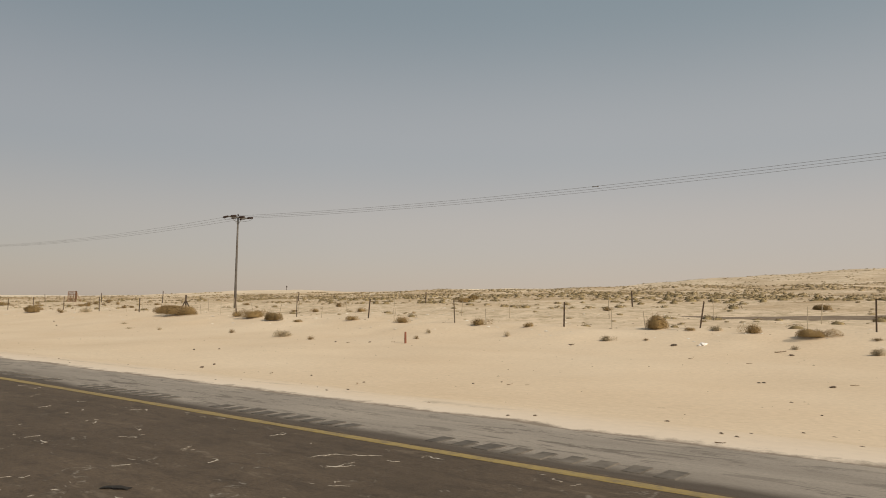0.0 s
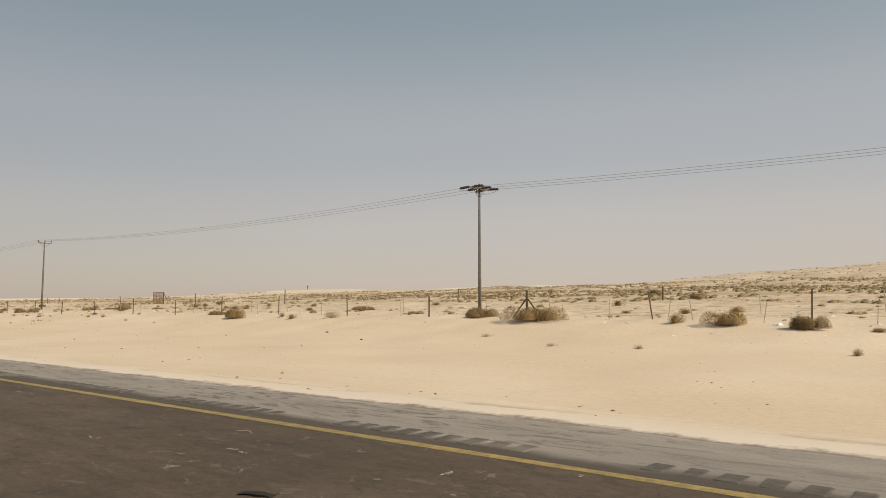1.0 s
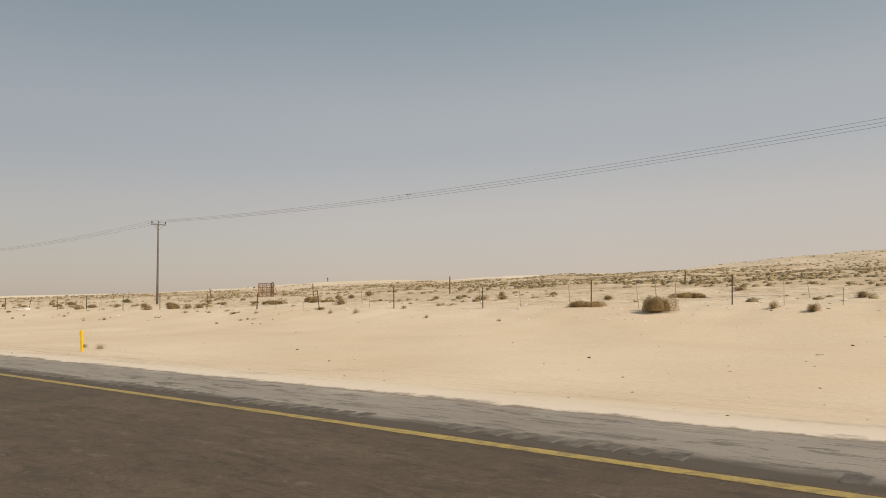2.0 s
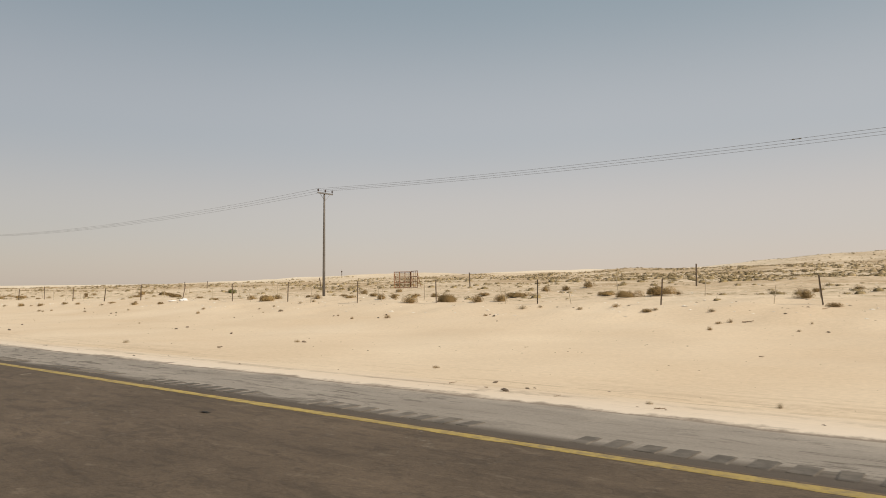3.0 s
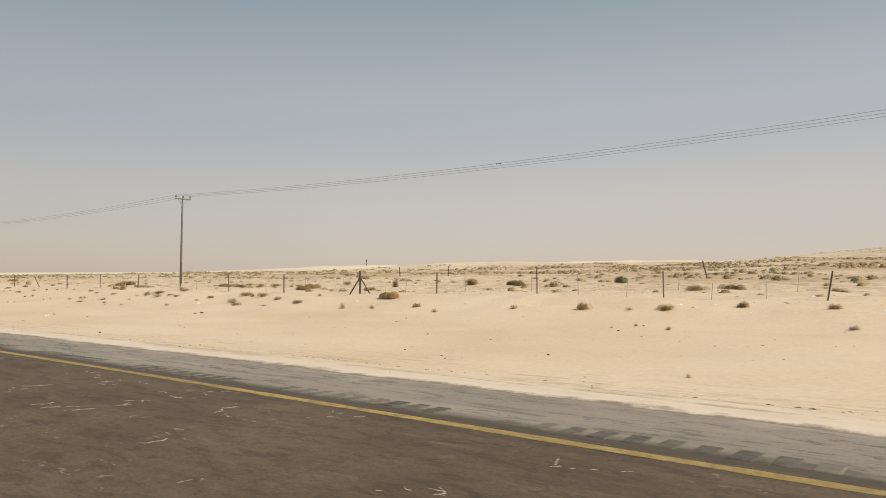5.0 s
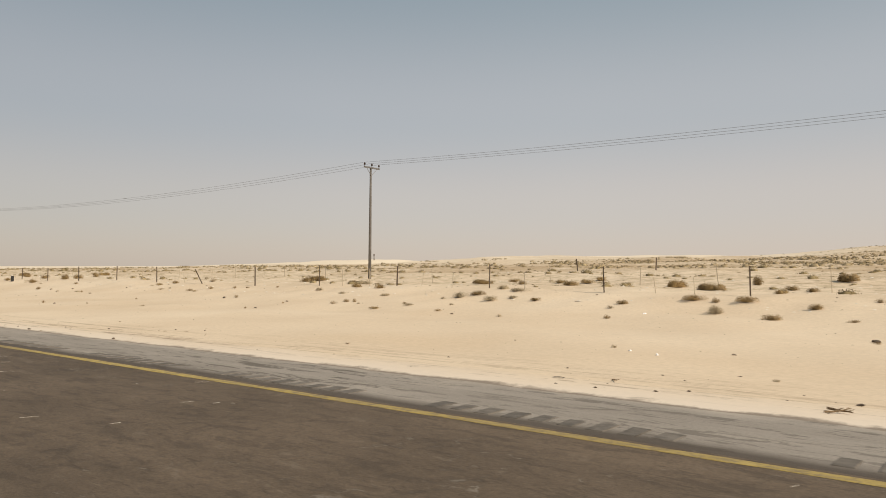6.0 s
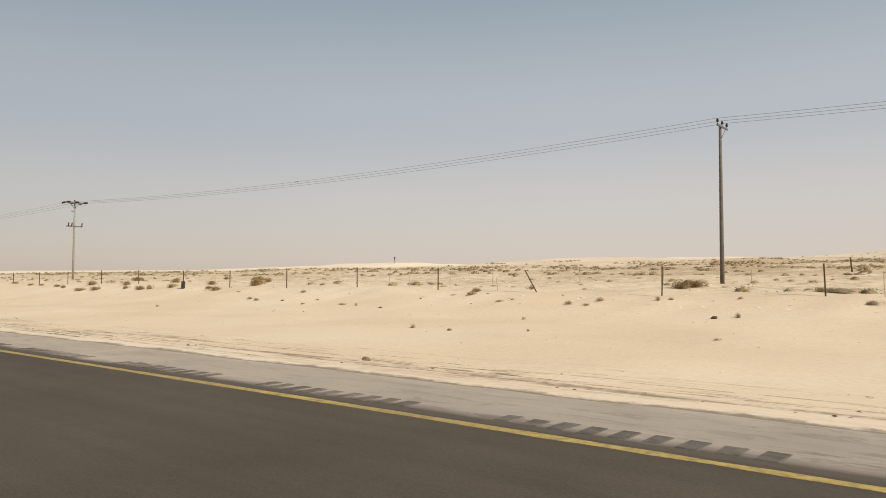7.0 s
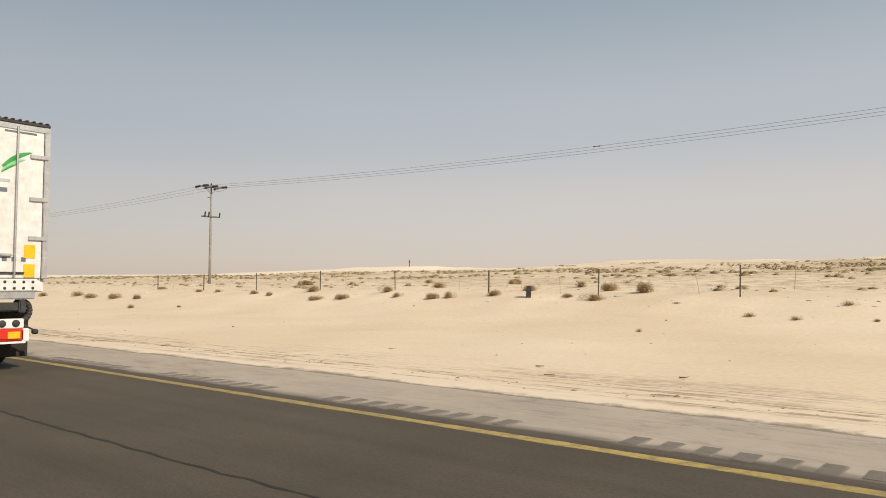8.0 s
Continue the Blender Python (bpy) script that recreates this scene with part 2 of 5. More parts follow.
def rumble_material():
    """Dark tarred bars with dust lying over them in patches."""
    n = Nodes("rumble_bar", 0.9)
    col = n.ramp(n.noise(7, 6, 0.65), (0.3, (0.08, 0.066, 0.052)), (0.7, (0.165, 0.138, 0.11)))
    col = n.mix(1.0, col, n.ramp(n.random(), (0.0, 0.8), (1.0, 1.2)), "MULTIPLY")
    dust = n.ramp(n.noise(0.45, 5, 0.7), (0.48, 0.0), (0.68, 0.5))
    far = n.ramp(n.math("DIVIDE", n.axis(0), -1000), (0.25, 0.0), (0.272, 0.35))
    col = n.mix(n.math("MAXIMUM", dust, far), col, (0.33, 0.272, 0.21))
    return n.done(col, n.noise(40, 4), 0.004, 0.5)


def simple(name, a, b, scale=6, rough=0.7, metal=0.0, vary=0.0, bump=0.004, local=True, islands=False):
    n = Nodes(name, rough, metal, local)
    col = n.ramp(n.noise(scale, 6, 0.65), (0.3, a), (0.7, b))
    col = n.mix(1.0, col, n.ramp(n.noise(scale * 9, 4, 0.7), (0.3, 0.85), (0.7, 1.12)), "MULTIPLY")
    if vary:
        r = n.island() if islands else n.random()
        col = n.mix(1.0, col, n.ramp(r, (0.0, 1 - vary), (1.0, 1 + vary)), "MULTIPLY")
    return n.done(col, n.noise(scale * 5, 4), bump, 0.5)


SAND = sand_material()
ASPHALT_OLD = asphalt_material("old_asphalt", (0.092, 0.064, 0.040), (0.130, 0.091, 0.058), True)
ASPHALT_NEW = asphalt_material("newer_asphalt", (0.070, 0.052, 0.034), (0.091, 0.0685, 0.046), False)
SHOULDER = shoulder_material()
YELLOW = paint_material()
RUMBLE = rumble_material()
POLE = simple("weathered_pole", (0.09, 0.078, 0.066), (0.15, 0.13, 0.11), 3, 0.7, vary=0.1)
# the weathered pole again, with distance haze put into a paler colour
POLE_HAZED = simple("pale_weathered_pole", (0.20, 0.172, 0.14), (0.31, 0.27, 0.225), 3, 0.75)
STEEL = simple("galvanised_steel", (0.13, 0.12, 0.11), (0.22, 0.205, 0.19), 8, 0.55, 0.5)
CERAMIC = simple("brown_insulator", (0.045, 0.026, 0.02), (0.07, 0.045, 0.035), 8, 0.3)
CABLE = simple("aluminium_cable", (0.11, 0.105, 0.10), (0.16, 0.15, 0.145), 3, 0.6, 0.4)
RUST = simple("rusty_steel", (0.22, 0.10, 0.05), (0.36, 0.19, 0.10), 9, 0.85, vary=0.15)
RUSTDARK = simple("dark_rusty_steel", (0.10, 0.05, 0.028), (0.19, 0.10, 0.055), 9, 0.85, vary=0.15)
DARKPOST = simple("dark_fence_steel", (0.065, 0.046, 0.032), (0.135, 0.095, 0.064), 10, 0.8, vary=0.25)
PALEPOST = simple("pale_fence_stay", (0.30, 0.245, 0.175), (0.42, 0.345, 0.25), 10, 0.85, vary=0.25)
TWIG = simple("dry_branches", (0.16, 0.10, 0.05), (0.28, 0.19, 0.105), 7, 0.9, vary=0.2, bump=0.002)
LEAF = simple("grey_olive_foliage", (0.215, 0.137, 0.052), (0.36, 0.245, 0.11), 3, 0.9, vary=0.22, bump=0.002)
LEAF_PALE = simple("straw_foliage", (0.36, 0.28, 0.17), (0.50, 0.40, 0.255), 3, 0.9, vary=0.2, bump=0.002)
LEAF_GREEN = simple("green_foliage", (0.095, 0.092, 0.032), (0.165, 0.15, 0.058), 3, 0.85, vary=0.2, bump=0.002)
# scrub colour lightened for the ridges: distance haze put into the base colour
FARSCRUB_HAZED = simple("dry_far_scrub", (0.255, 0.188, 0.10), (0.40, 0.302, 0.17), 0.06, 0.95, vary=0.3, local=False, islands=True)
FARSCRUB = simple("far_scrub", (0.185, 0.134, 0.062), (0.33, 0.246, 0.125), 0.12, 0.95, vary=0.3, local=False, islands=True)
STONE = simple("desert_stone", (0.09, 0.066, 0.046), (0.20, 0.15, 0.105), 14, 0.9, vary=0.4)
# sand of the rut crests, darkened in colour to stand for their shadow
RUTSHADE = simple("rut_earth", (0.12, 0.084, 0.052), (0.40, 0.30, 0.20), 2.5, 0.95, local=False)
PEBBLE = simple("dark_pebbles", (0.09, 0.065, 0.045), (0.24, 0.18, 0.125), 3, 0.9, vary=0.5, local=False, islands=True)
RUBBLE = simple("pale_limestone_rubble", (0.58, 0.49, 0.38), (0.80, 0.72, 0.60), 3, 0.95, vary=0.15, local=False, islands=True)
PLASTIC = simple("white_plastic_sheet", (0.62, 0.58, 0.53), (0.80, 0.77, 0.73), 3, 0.5, bump=0.02)
RUBBER = simple("black_rubber", (0.022, 0.018, 0.014), (0.04, 0.033, 0.026), 12, 0.9)
MARKER = simple("yellow_marker_plastic", (0.66, 0.42, 0.012), (0.78, 0.52, 0.02), 4, 0.45, bump=0.001)
REDPAINT = simple("faded_red_paint", (0.20, 0.07, 0.04), (0.28, 0.11, 0.065), 6, 0.7)
WHITEPAINT = simple("white_truck_paint", (0.60, 0.56, 0.51), (0.70, 0.665, 0.62), 0.7, 0.45, bump=0.001)
ALLOY = simple("dull_aluminium", (0.36, 0.35, 0.34), (0.50, 0.49, 0.47), 6, 0.45, 0.7)
DARKMETAL = simple("dark_chassis", (0.028, 0.026, 0.024), (0.06, 0.055, 0.05), 5, 0.7)
REDLENS = simple("red_reflector", (0.50, 0.02, 0.012), (0.62, 0.04, 0.02), 20, 0.3)
AMBER = simple("amber_reflector", (0.72, 0.36, 0.01), (0.82, 0.46, 0.02), 10, 0.4)
GREENPAINT = simple("green_stripe", (0.03, 0.22, 0.045), (0.06, 0.32, 0.09), 5, 0.4)
PALEGREEN = simple("pale_green_stripe", (0.16, 0.40, 0.17), (0.26, 0.52, 0.26), 5, 0.4)
PALEGREY = simple("pale_grey_paint", (0.36, 0.355, 0.35), (0.46, 0.45, 0.44), 5, 0.5)
DARKRIB = simple("brown_roof_rib", (0.05, 0.032, 0.026), (0.10, 0.068, 0.055), 8, 0.8)
GREYTEXT = simple("grey_lettering", (0.10, 0.11, 0.13), (0.14, 0.15, 0.17), 5, 0.5)
DARKGLASS = simple("tinted_cab_glass", (0.012, 0.014, 0.016), (0.02, 0.022, 0.025), 2, 0.08, bump=0.0)
TRACK = simple("gravel_track", (0.17, 0.122, 0.078), (0.28, 0.205, 0.135), 1.2, 0.95, local=False)


# ---- mesh helpers ----
def part(name, bm, mat, parent=None, label="", smooth=False):
    me = bpy.data.meshes.new(name)
    bm.to_mesh(me)
    bm.free()
    me.materials.append(mat)
    if smooth:
        me.polygons.foreach_set("use_smooth", [True] * len(me.polygons))
    ob = new(name, me)
    ob.parent = parent
    return tagged(ob, label)


def thing(name, m, label, category, group=""):
    ob = new(name)
    ob.matrix_basis = m
    return tagged(ob, label, category, group)


def box(bm, lo, hi, bevel=0.0, m=Matrix.Identity(4)):
    lo, hi = Vector(lo), Vector(hi)
    made = bmesh.ops.create_cube(bm, size=1.0)["verts"]
    bmesh.ops.transform(bm, matrix=m @ Matrix.Translation((lo + hi) / 2) @ Matrix.Diagonal((*(hi - lo), 1)), verts=made)
    if bevel:
        edges = list({e for v in made for e in v.link_edges})
        bmesh.ops.bevel(bm, geom=edges, offset=bevel, segments=2, affect="EDGES")
    return bm


def bar(bm, a, b, r0, r1=None, sides=8):
    a, b = Vector(a), Vector(b)
    made = bmesh.ops.create_cone(bm, cap_ends=True, segments=sides, radius1=r0, radius2=r0 if r1 is None else r1, depth=(b - a).length)["verts"]
    bmesh.ops.transform(bm, matrix=Matrix.Translation((a + b) / 2) @ (b - a).to_track_quat("Z", "Y").to_matrix().to_4x4(), verts=made)
    return bm


def lathe(bm, a, b, rings, sides=10):
    """A turned body from a to b; rings: (share of the way, radius)."""
    a, b = Vector(a), Vector(b)
    turn = (b - a).to_track_quat("Z", "Y").to_matrix()
    last = None
    for s, r in rings:
        ring = [bm.verts.new(a + (b - a) * s + turn @ Vector((r * math.cos(6.2832 * k / sides), r * math.sin(6.2832 * k / sides), 0))) for k in range(sides)]
        if last:
            for k in range(sides):
                bm.faces.new((last[k], last[(k + 1) % sides], ring[(k + 1) % sides], ring[k]))
        else:
            bm.faces.new(ring[::-1])
        last = ring
    bm.faces.new(last)
    return bm


def sheet(name, xs, ys, f, mat):
    X, Y = np.meshgrid(xs, ys)
    V = np.stack([X, Y, f(X, Y)], -1).reshape(-1, 3)
    n, m = len(xs), len(ys)
    i = (np.arange(m - 1)[:, None] * n + np.arange(n - 1)).ravel()
    F = np.stack([i, i + 1, i + n + 1, i + n], -1)
    me = bpy.data.meshes.new(name)
    me.from_pydata(V.tolist(), [], F.tolist())
    me.polygons.foreach_set("use_smooth", [True] * len(me.polygons))
    me.materials.append(mat)
    return new(name, me)


def steps(*stops):
    """Places from stop to stop: (start, spacing), ..., end."""
    out = []
    for (a, d), b in zip(stops[:-1], [s[0] if isinstance(s, tuple) else s for s in stops[1:]]):
        out += list(np.linspace(a, b, max(1, round((b - a) / d)), endpoint=False))
    return np.array(out + [stops[-1]])


# ---- ground ----
def soft(a, b, v):
    s = np.clip((v - a) / (b - a), 0, 1)
    return s * s * (3 - 2 * s)


WAVES = {}


def waves(x, y, size, seed):
    """Smooth uneven ground: a few sine waves of about that size, between -1 and 1."""
    if (size, seed) not in WAVES:
        r = random.Random(seed)
        WAVES[size, seed] = [(r.uniform(0, 6.283), 6.283 / (size * r.uniform(0.6, 1.7)), r.uniform(0, 6.283)) for _ in range(6)]
    out = 0.0
    for a, k, p in WAVES[size, seed]:
        out = out + np.sin((x * (math.cos(a) * k) + y * (math.sin(a) * k)) + p)
    return out / 3.2


MID_X = (-5000, -1200, -700, -600, -520, -480, -440, -412, -403, -394, -360, -320, -280, -240, -200, -160, -120, -80, -40, 20, 200, 800, 4000)
MID_Z = (5, 6, 8.0, 9.4, 10.0, 9.7, 9.6, 9.9, 12.9, 13.3, 12.3, 11.6, 11.2, 12.3, 12.7, 13.1, 13.4, 13.5, 13.6, 13, 10, 8, 6)
FAR_X = (-5000, -2500, -2200, -1900, -1600, -1450, -1300, -1165, -1135, -1105, -950, -920, -830, -740, -690, -656, -574, -400, -330, -250, -100, 0, 600, 4000)
FAR_Z = (38, 28, 27, 25.5, 24, 24.3, 26.5, 28, 26, 30.5, 29.5, 26, 24, 24.5, 28.5, 30.5, 31, 28.3, 33.5, 40.5, 47, 48, 40, 30)


def height(x, y):
    """The ground's height: the road's low bank, a shallow trough, the fenced rise, and the ridges behind it."""
    x, y = np.asarray(x, float), np.asarray(y, float)
    lift = np.interp(x, (-400, -280, -255, -210, -170, -110, -55, -30, 60), (0.42, 0.27, 0.08, -0.1, 0.06, 0.05, 0.0, -0.15, -0.18))
    near = np.interp(y, (7.2, 7.55, 7.75, 8.2, 9.0, 11.5, 14, 20, 26, 30, 33.5, 36, 42, 50, 80, 95), (-0.035, -0.03, 0.0, 0.018, 0.0, -0.42, -0.48, -0.40, -0.28, 0.08, 0.66, 0.84, 0.97, 1.2, 2.3, 2.9))
    near = near + lift * soft(22, 34, y)
    near = near - 0.28 * np.interp(x, (-245, -205, -170, -130, -100), (0, 0.8, 1, 0.9, 0)) * soft(38, 50, y) * (1 - soft(95, 150, y))
    mid = np.interp(x, MID_X, MID_Z)
    far = np.interp(x, FAR_X, FAR_Z)
    climb = np.interp(y, (95, 200, 290, 330, 400, 520), (0, 0.32, 0.85, 1.0, 0.93, 0.85)) 
    z = near + (mid - 2.9) * climb
    z = z + (far - (2.9 + (mid - 2.9) * 0.85)) * soft(520, 850, y)
    z = z - 40 * soft(1000, 3500, y)
    side = np.where(y < 7, -0.06 - 0.5 * soft(-8, -14, y), z)
    rough = 0.05 * waves(x, y, 5, 3) * soft(11, 18, y) + 0.16 * waves(x, y, 22, 4) * soft(24, 45, y) + 0.55 * waves(x, y, 60, 5) * soft(70, 180, y) + 0.9 * waves(x, y, 160, 6) * soft(300, 600, y)
    rough = rough + 0.07 * waves(x, y, 3.2, 8) * soft(27, 33, y)
    rough = rough + (0.002 * waves(x, y, 2.6, 9) + 0.0045 * waves(x, y, 0.7, 12) + 0.002 * waves(x, 0 * y, 40, 13)) * soft(7.0, 7.4, y) * (1 - soft(8.6, 10, y))
    rough = rough + (0.030 * waves(x * 0.16, y, 0.8, 14) + 0.012 * waves(x * 0.5, y, 0.55, 15)) * soft(8.4, 9.2, y) * (1 - soft(10.5, 14, y)) * (0.35 + 0.65 * soft(-0.3, 0.5, waves(x, y, 18, 16)))
    return side + np.where(y < 7, 0, rough)


def level(x, y):
    return float(height(x, y))


GX = steps((-4600, 200), (-1600, 50), (-1200, 15), (-800, 10), (-420, 0.8), (20, 12), (200, 60), (800, 200), 3000)
GY = steps((-3000, 300), (-300, 60), (-60, 12), (-12, 2), (6.4, 0.16), (16, 0.4), (40, 0.9), (100, 3.5), (420, 16), (1100, 80), 4200)
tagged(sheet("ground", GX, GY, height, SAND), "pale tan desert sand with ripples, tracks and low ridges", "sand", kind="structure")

# ---- road ----
SEAM = -224.4


def slab(name, x0, x1, y0, y1, top, mat, thick=0.12):
    bm = bmesh.new()
    box(bm, (x0, y0, top - thick), (x1, y1, top))
    return part(name, bm, mat)


road = tagged(slab("road", SEAM, 900, -9.0, 5.84, 0.0, ASPHALT_OLD), "old brown-grey asphalt highway with sand-filled cracks", "road", kind="structure")
tagged(slab("road_resurfaced", -2600, SEAM, -9.0, 5.84, 0.003, ASPHALT_NEW), "smooth darker asphalt of a newer road surface", "road", kind="structure")
shoulder = tagged(slab("road_shoulder", -2600, 900, 5.84, 8.6, -0.003, SHOULDER), "grey dusty asphalt shoulder with drifted sand", "road shoulder", kind="structure")


def tar_joint():
    bm = bmesh.new()
    rows = []
    for x in np.arange(-420, -261.8, 0.14):
        y, w = 3.19 + 0.03 * float(waves(x, 0, 2.4, 31)) + 0.012 * float(waves(x, 0, 0.45, 33)), 0.023 + 0.011 * float(waves(x, 3, 0.5, 32))
        rows.append([bm.verts.new((x, y + s * w, z)) for s, z in ((-1, 0.002), (-0.6, 0.006), (0.6, 0.006), (1, 0.002))])
    for a, c in zip(rows, rows[1:]):
        for k in range(3):
            bm.faces.new((a[k], c[k], c[k + 1], a[k + 1]))
    bmesh.ops.recalc_face_normals(bm, faces=bm.faces)
    return part("tar_joint", bm, RUBBER)


tagged(tar_joint(), "thin wavy dark line along the newer asphalt", "road joint", kind="structure")


def edge_line():
    xs = steps((-900, 6), (-340, 0.16), (10, 6), 300)
    bm = bmesh.new()
    rows = []
    for x in xs:
        w = 0.071 + 0.005 * math.sin(x * 2.1) + 0.010 * float(waves(x, 0, 0.5, 51)) + 0.005 * float(waves(x, 0, 0.2, 52))
        y = 5.68 + 0.012 * math.sin(x * 0.31)
        rows.append([bm.verts.new((x, y + s * w, z)) for s, z in ((-1, 0.002), (-0.9, 0.007), (0.9, 0.007), (1, 0.002))])
    for a, b in zip(rows, rows[1:]):
        for k in range(3):
            bm.faces.new((a[k], b[k], b[k + 1], a[k + 1]))
    bmesh.ops.recalc_face_normals(bm, faces=bm.faces)
    return part("edge_line", bm, YELLOW)


tagged(edge_line(), "worn yellow painted line along the road edge", "road marking", kind="structure")

# ---- sand-filled cracks ----
CRACKSAND = simple("sand_in_cracks", (0.34, 0.29, 0.225), (0.56, 0.49, 0.40), 9, 0.95, local=False)


def crack_line(r, verts, faces, x, y, turn, length, width, forks):
    """One wandering crack: a broken ribbon of pale sand, narrower at its ends, with a few side cracks."""
    n = max(4, round(length / 0.045))
    last = None
    gap, heading = 0, turn
    for k in range(n + 1):
        heading += r.gauss(0, 0.12)
        turn = heading + r.gauss(0, 0.62)
        x, y = x + 0.045 * math.cos(turn), y + 0.045 * math.sin(turn)
        if not 0.3 < y < 5.55:
            break
        if gap == 0 and r.random() < 0.3:
            gap = r.randrange(2, 8)
        w = width * r.choice((0.3, 0.5, 0.8, 1.5)) * r.uniform(0.7, 1.2) * math.sqrt(max(0.08, math.sin(math.pi * (k + 0.3) / (n + 0.6))))
        u, v = -math.sin(turn) * w, math.cos(turn) * w
        i = len(verts)
        verts += [(x + u, y + v, 0.0012), (x + 0.3 * u, y + 0.3 * v, 0.0035), (x - 0.5 * u, y - 0.5 * v, 0.003), (x - u, y - v, 0.0012)]
        if last is not None and gap == 0:
            faces += [(last + j, i + j, i + j + 1, last + j + 1) for j in range(3)]
        last = i
        gap = max(0, gap - 1)
        if forks and r.random() < 0.10:
            crack_line(r, verts, faces, x, y, heading + r.choice((-1, 1)) * r.uniform(0.7, 1.5), length * r.uniform(0.2, 0.5), width * 0.8, 0)


def cracks():
    r = random.Random(404)
    verts, faces = [], []
    for a, b, count, long, wide in ((-7, 0, 60, 0.4, 0.008), (-16, -7, 40, 0.4, 0.009), (-34, -16, 60, 0.3, 0.009), (-50, -34, 24, 0.4, 0.009), (-128, -112, 30, 0.25, 0.008), (-150, -128, 24, 0.3, 0.008), (-163, -149, 120, 0.7, 0.0085), (-180, -163, 60, 0.5, 0.009), (-200, -180, 26, 0.4, 0.008), (SEAM + 0.5, -200, 40, 0.16, 0.009)):
        for _ in range(count):
            crack_line(r, verts, faces, r.uniform(a, b), 5.45 - 4.2 * r.random() ** 1.4, r.uniform(-0.9, 0.9) + r.choice((0, math.pi, 1.4)), long * r.uniform(0.4, 1.7), wide * r.uniform(0.6, 1.2), 1)
    me = bpy.data.meshes.new("sand_cracks")
    me.from_pydata(verts, [], faces)
    me.materials.append(CRACKSAND)
    o = new("sand_cracks", me)
    o.parent = road
    tagged(o, "pale wandering cracks filled with blown sand", kind="stuff")


cracks()

# ---- poles and wires ----
POLES = ((16, 52.0, 0), (-70.0, 50.6, 1), (-156.35, 50.0, 0), (-247.5, 49.1, 0), (-333.1, 45.0, 2), (-421, 43.5, 0))


def pin_insulator(parent, x, y, z):
    bm = bmesh.new()
    lathe(bm, (x, y, z), (x, y, z + 0.36), ((0, 0.02), (0.3, 0.02), (0.32, 0.085), (0.48, 0.06), (0.5, 0.1), (0.68, 0.065), (0.7, 0.085), (0.9, 0.05), (1, 0.03)))
    part("insulator", bm, CERAMIC, parent, "dark brown ceramic insulator", True)


def strain_insulator(parent, a, b):
    bm = bmesh.new()
    rings = [(0, 0.02)]
    for k in range(5):
        s = 0.12 + 0.16 * k
        rings += [(s, 0.03), (s + 0.02, 0.13), (s + 0.09, 0.1), (s + 0.1, 0.03)]
    lathe(bm, a, b, rings + [(1, 0.02)])
    part("insulator", bm, CERAMIC, parent, "dark string of disc insulators", True)


def pole_top(x):
    """Height of the crossarm above the pole's foot."""
    return 10.83 if -160 < x < -150 else 10.55


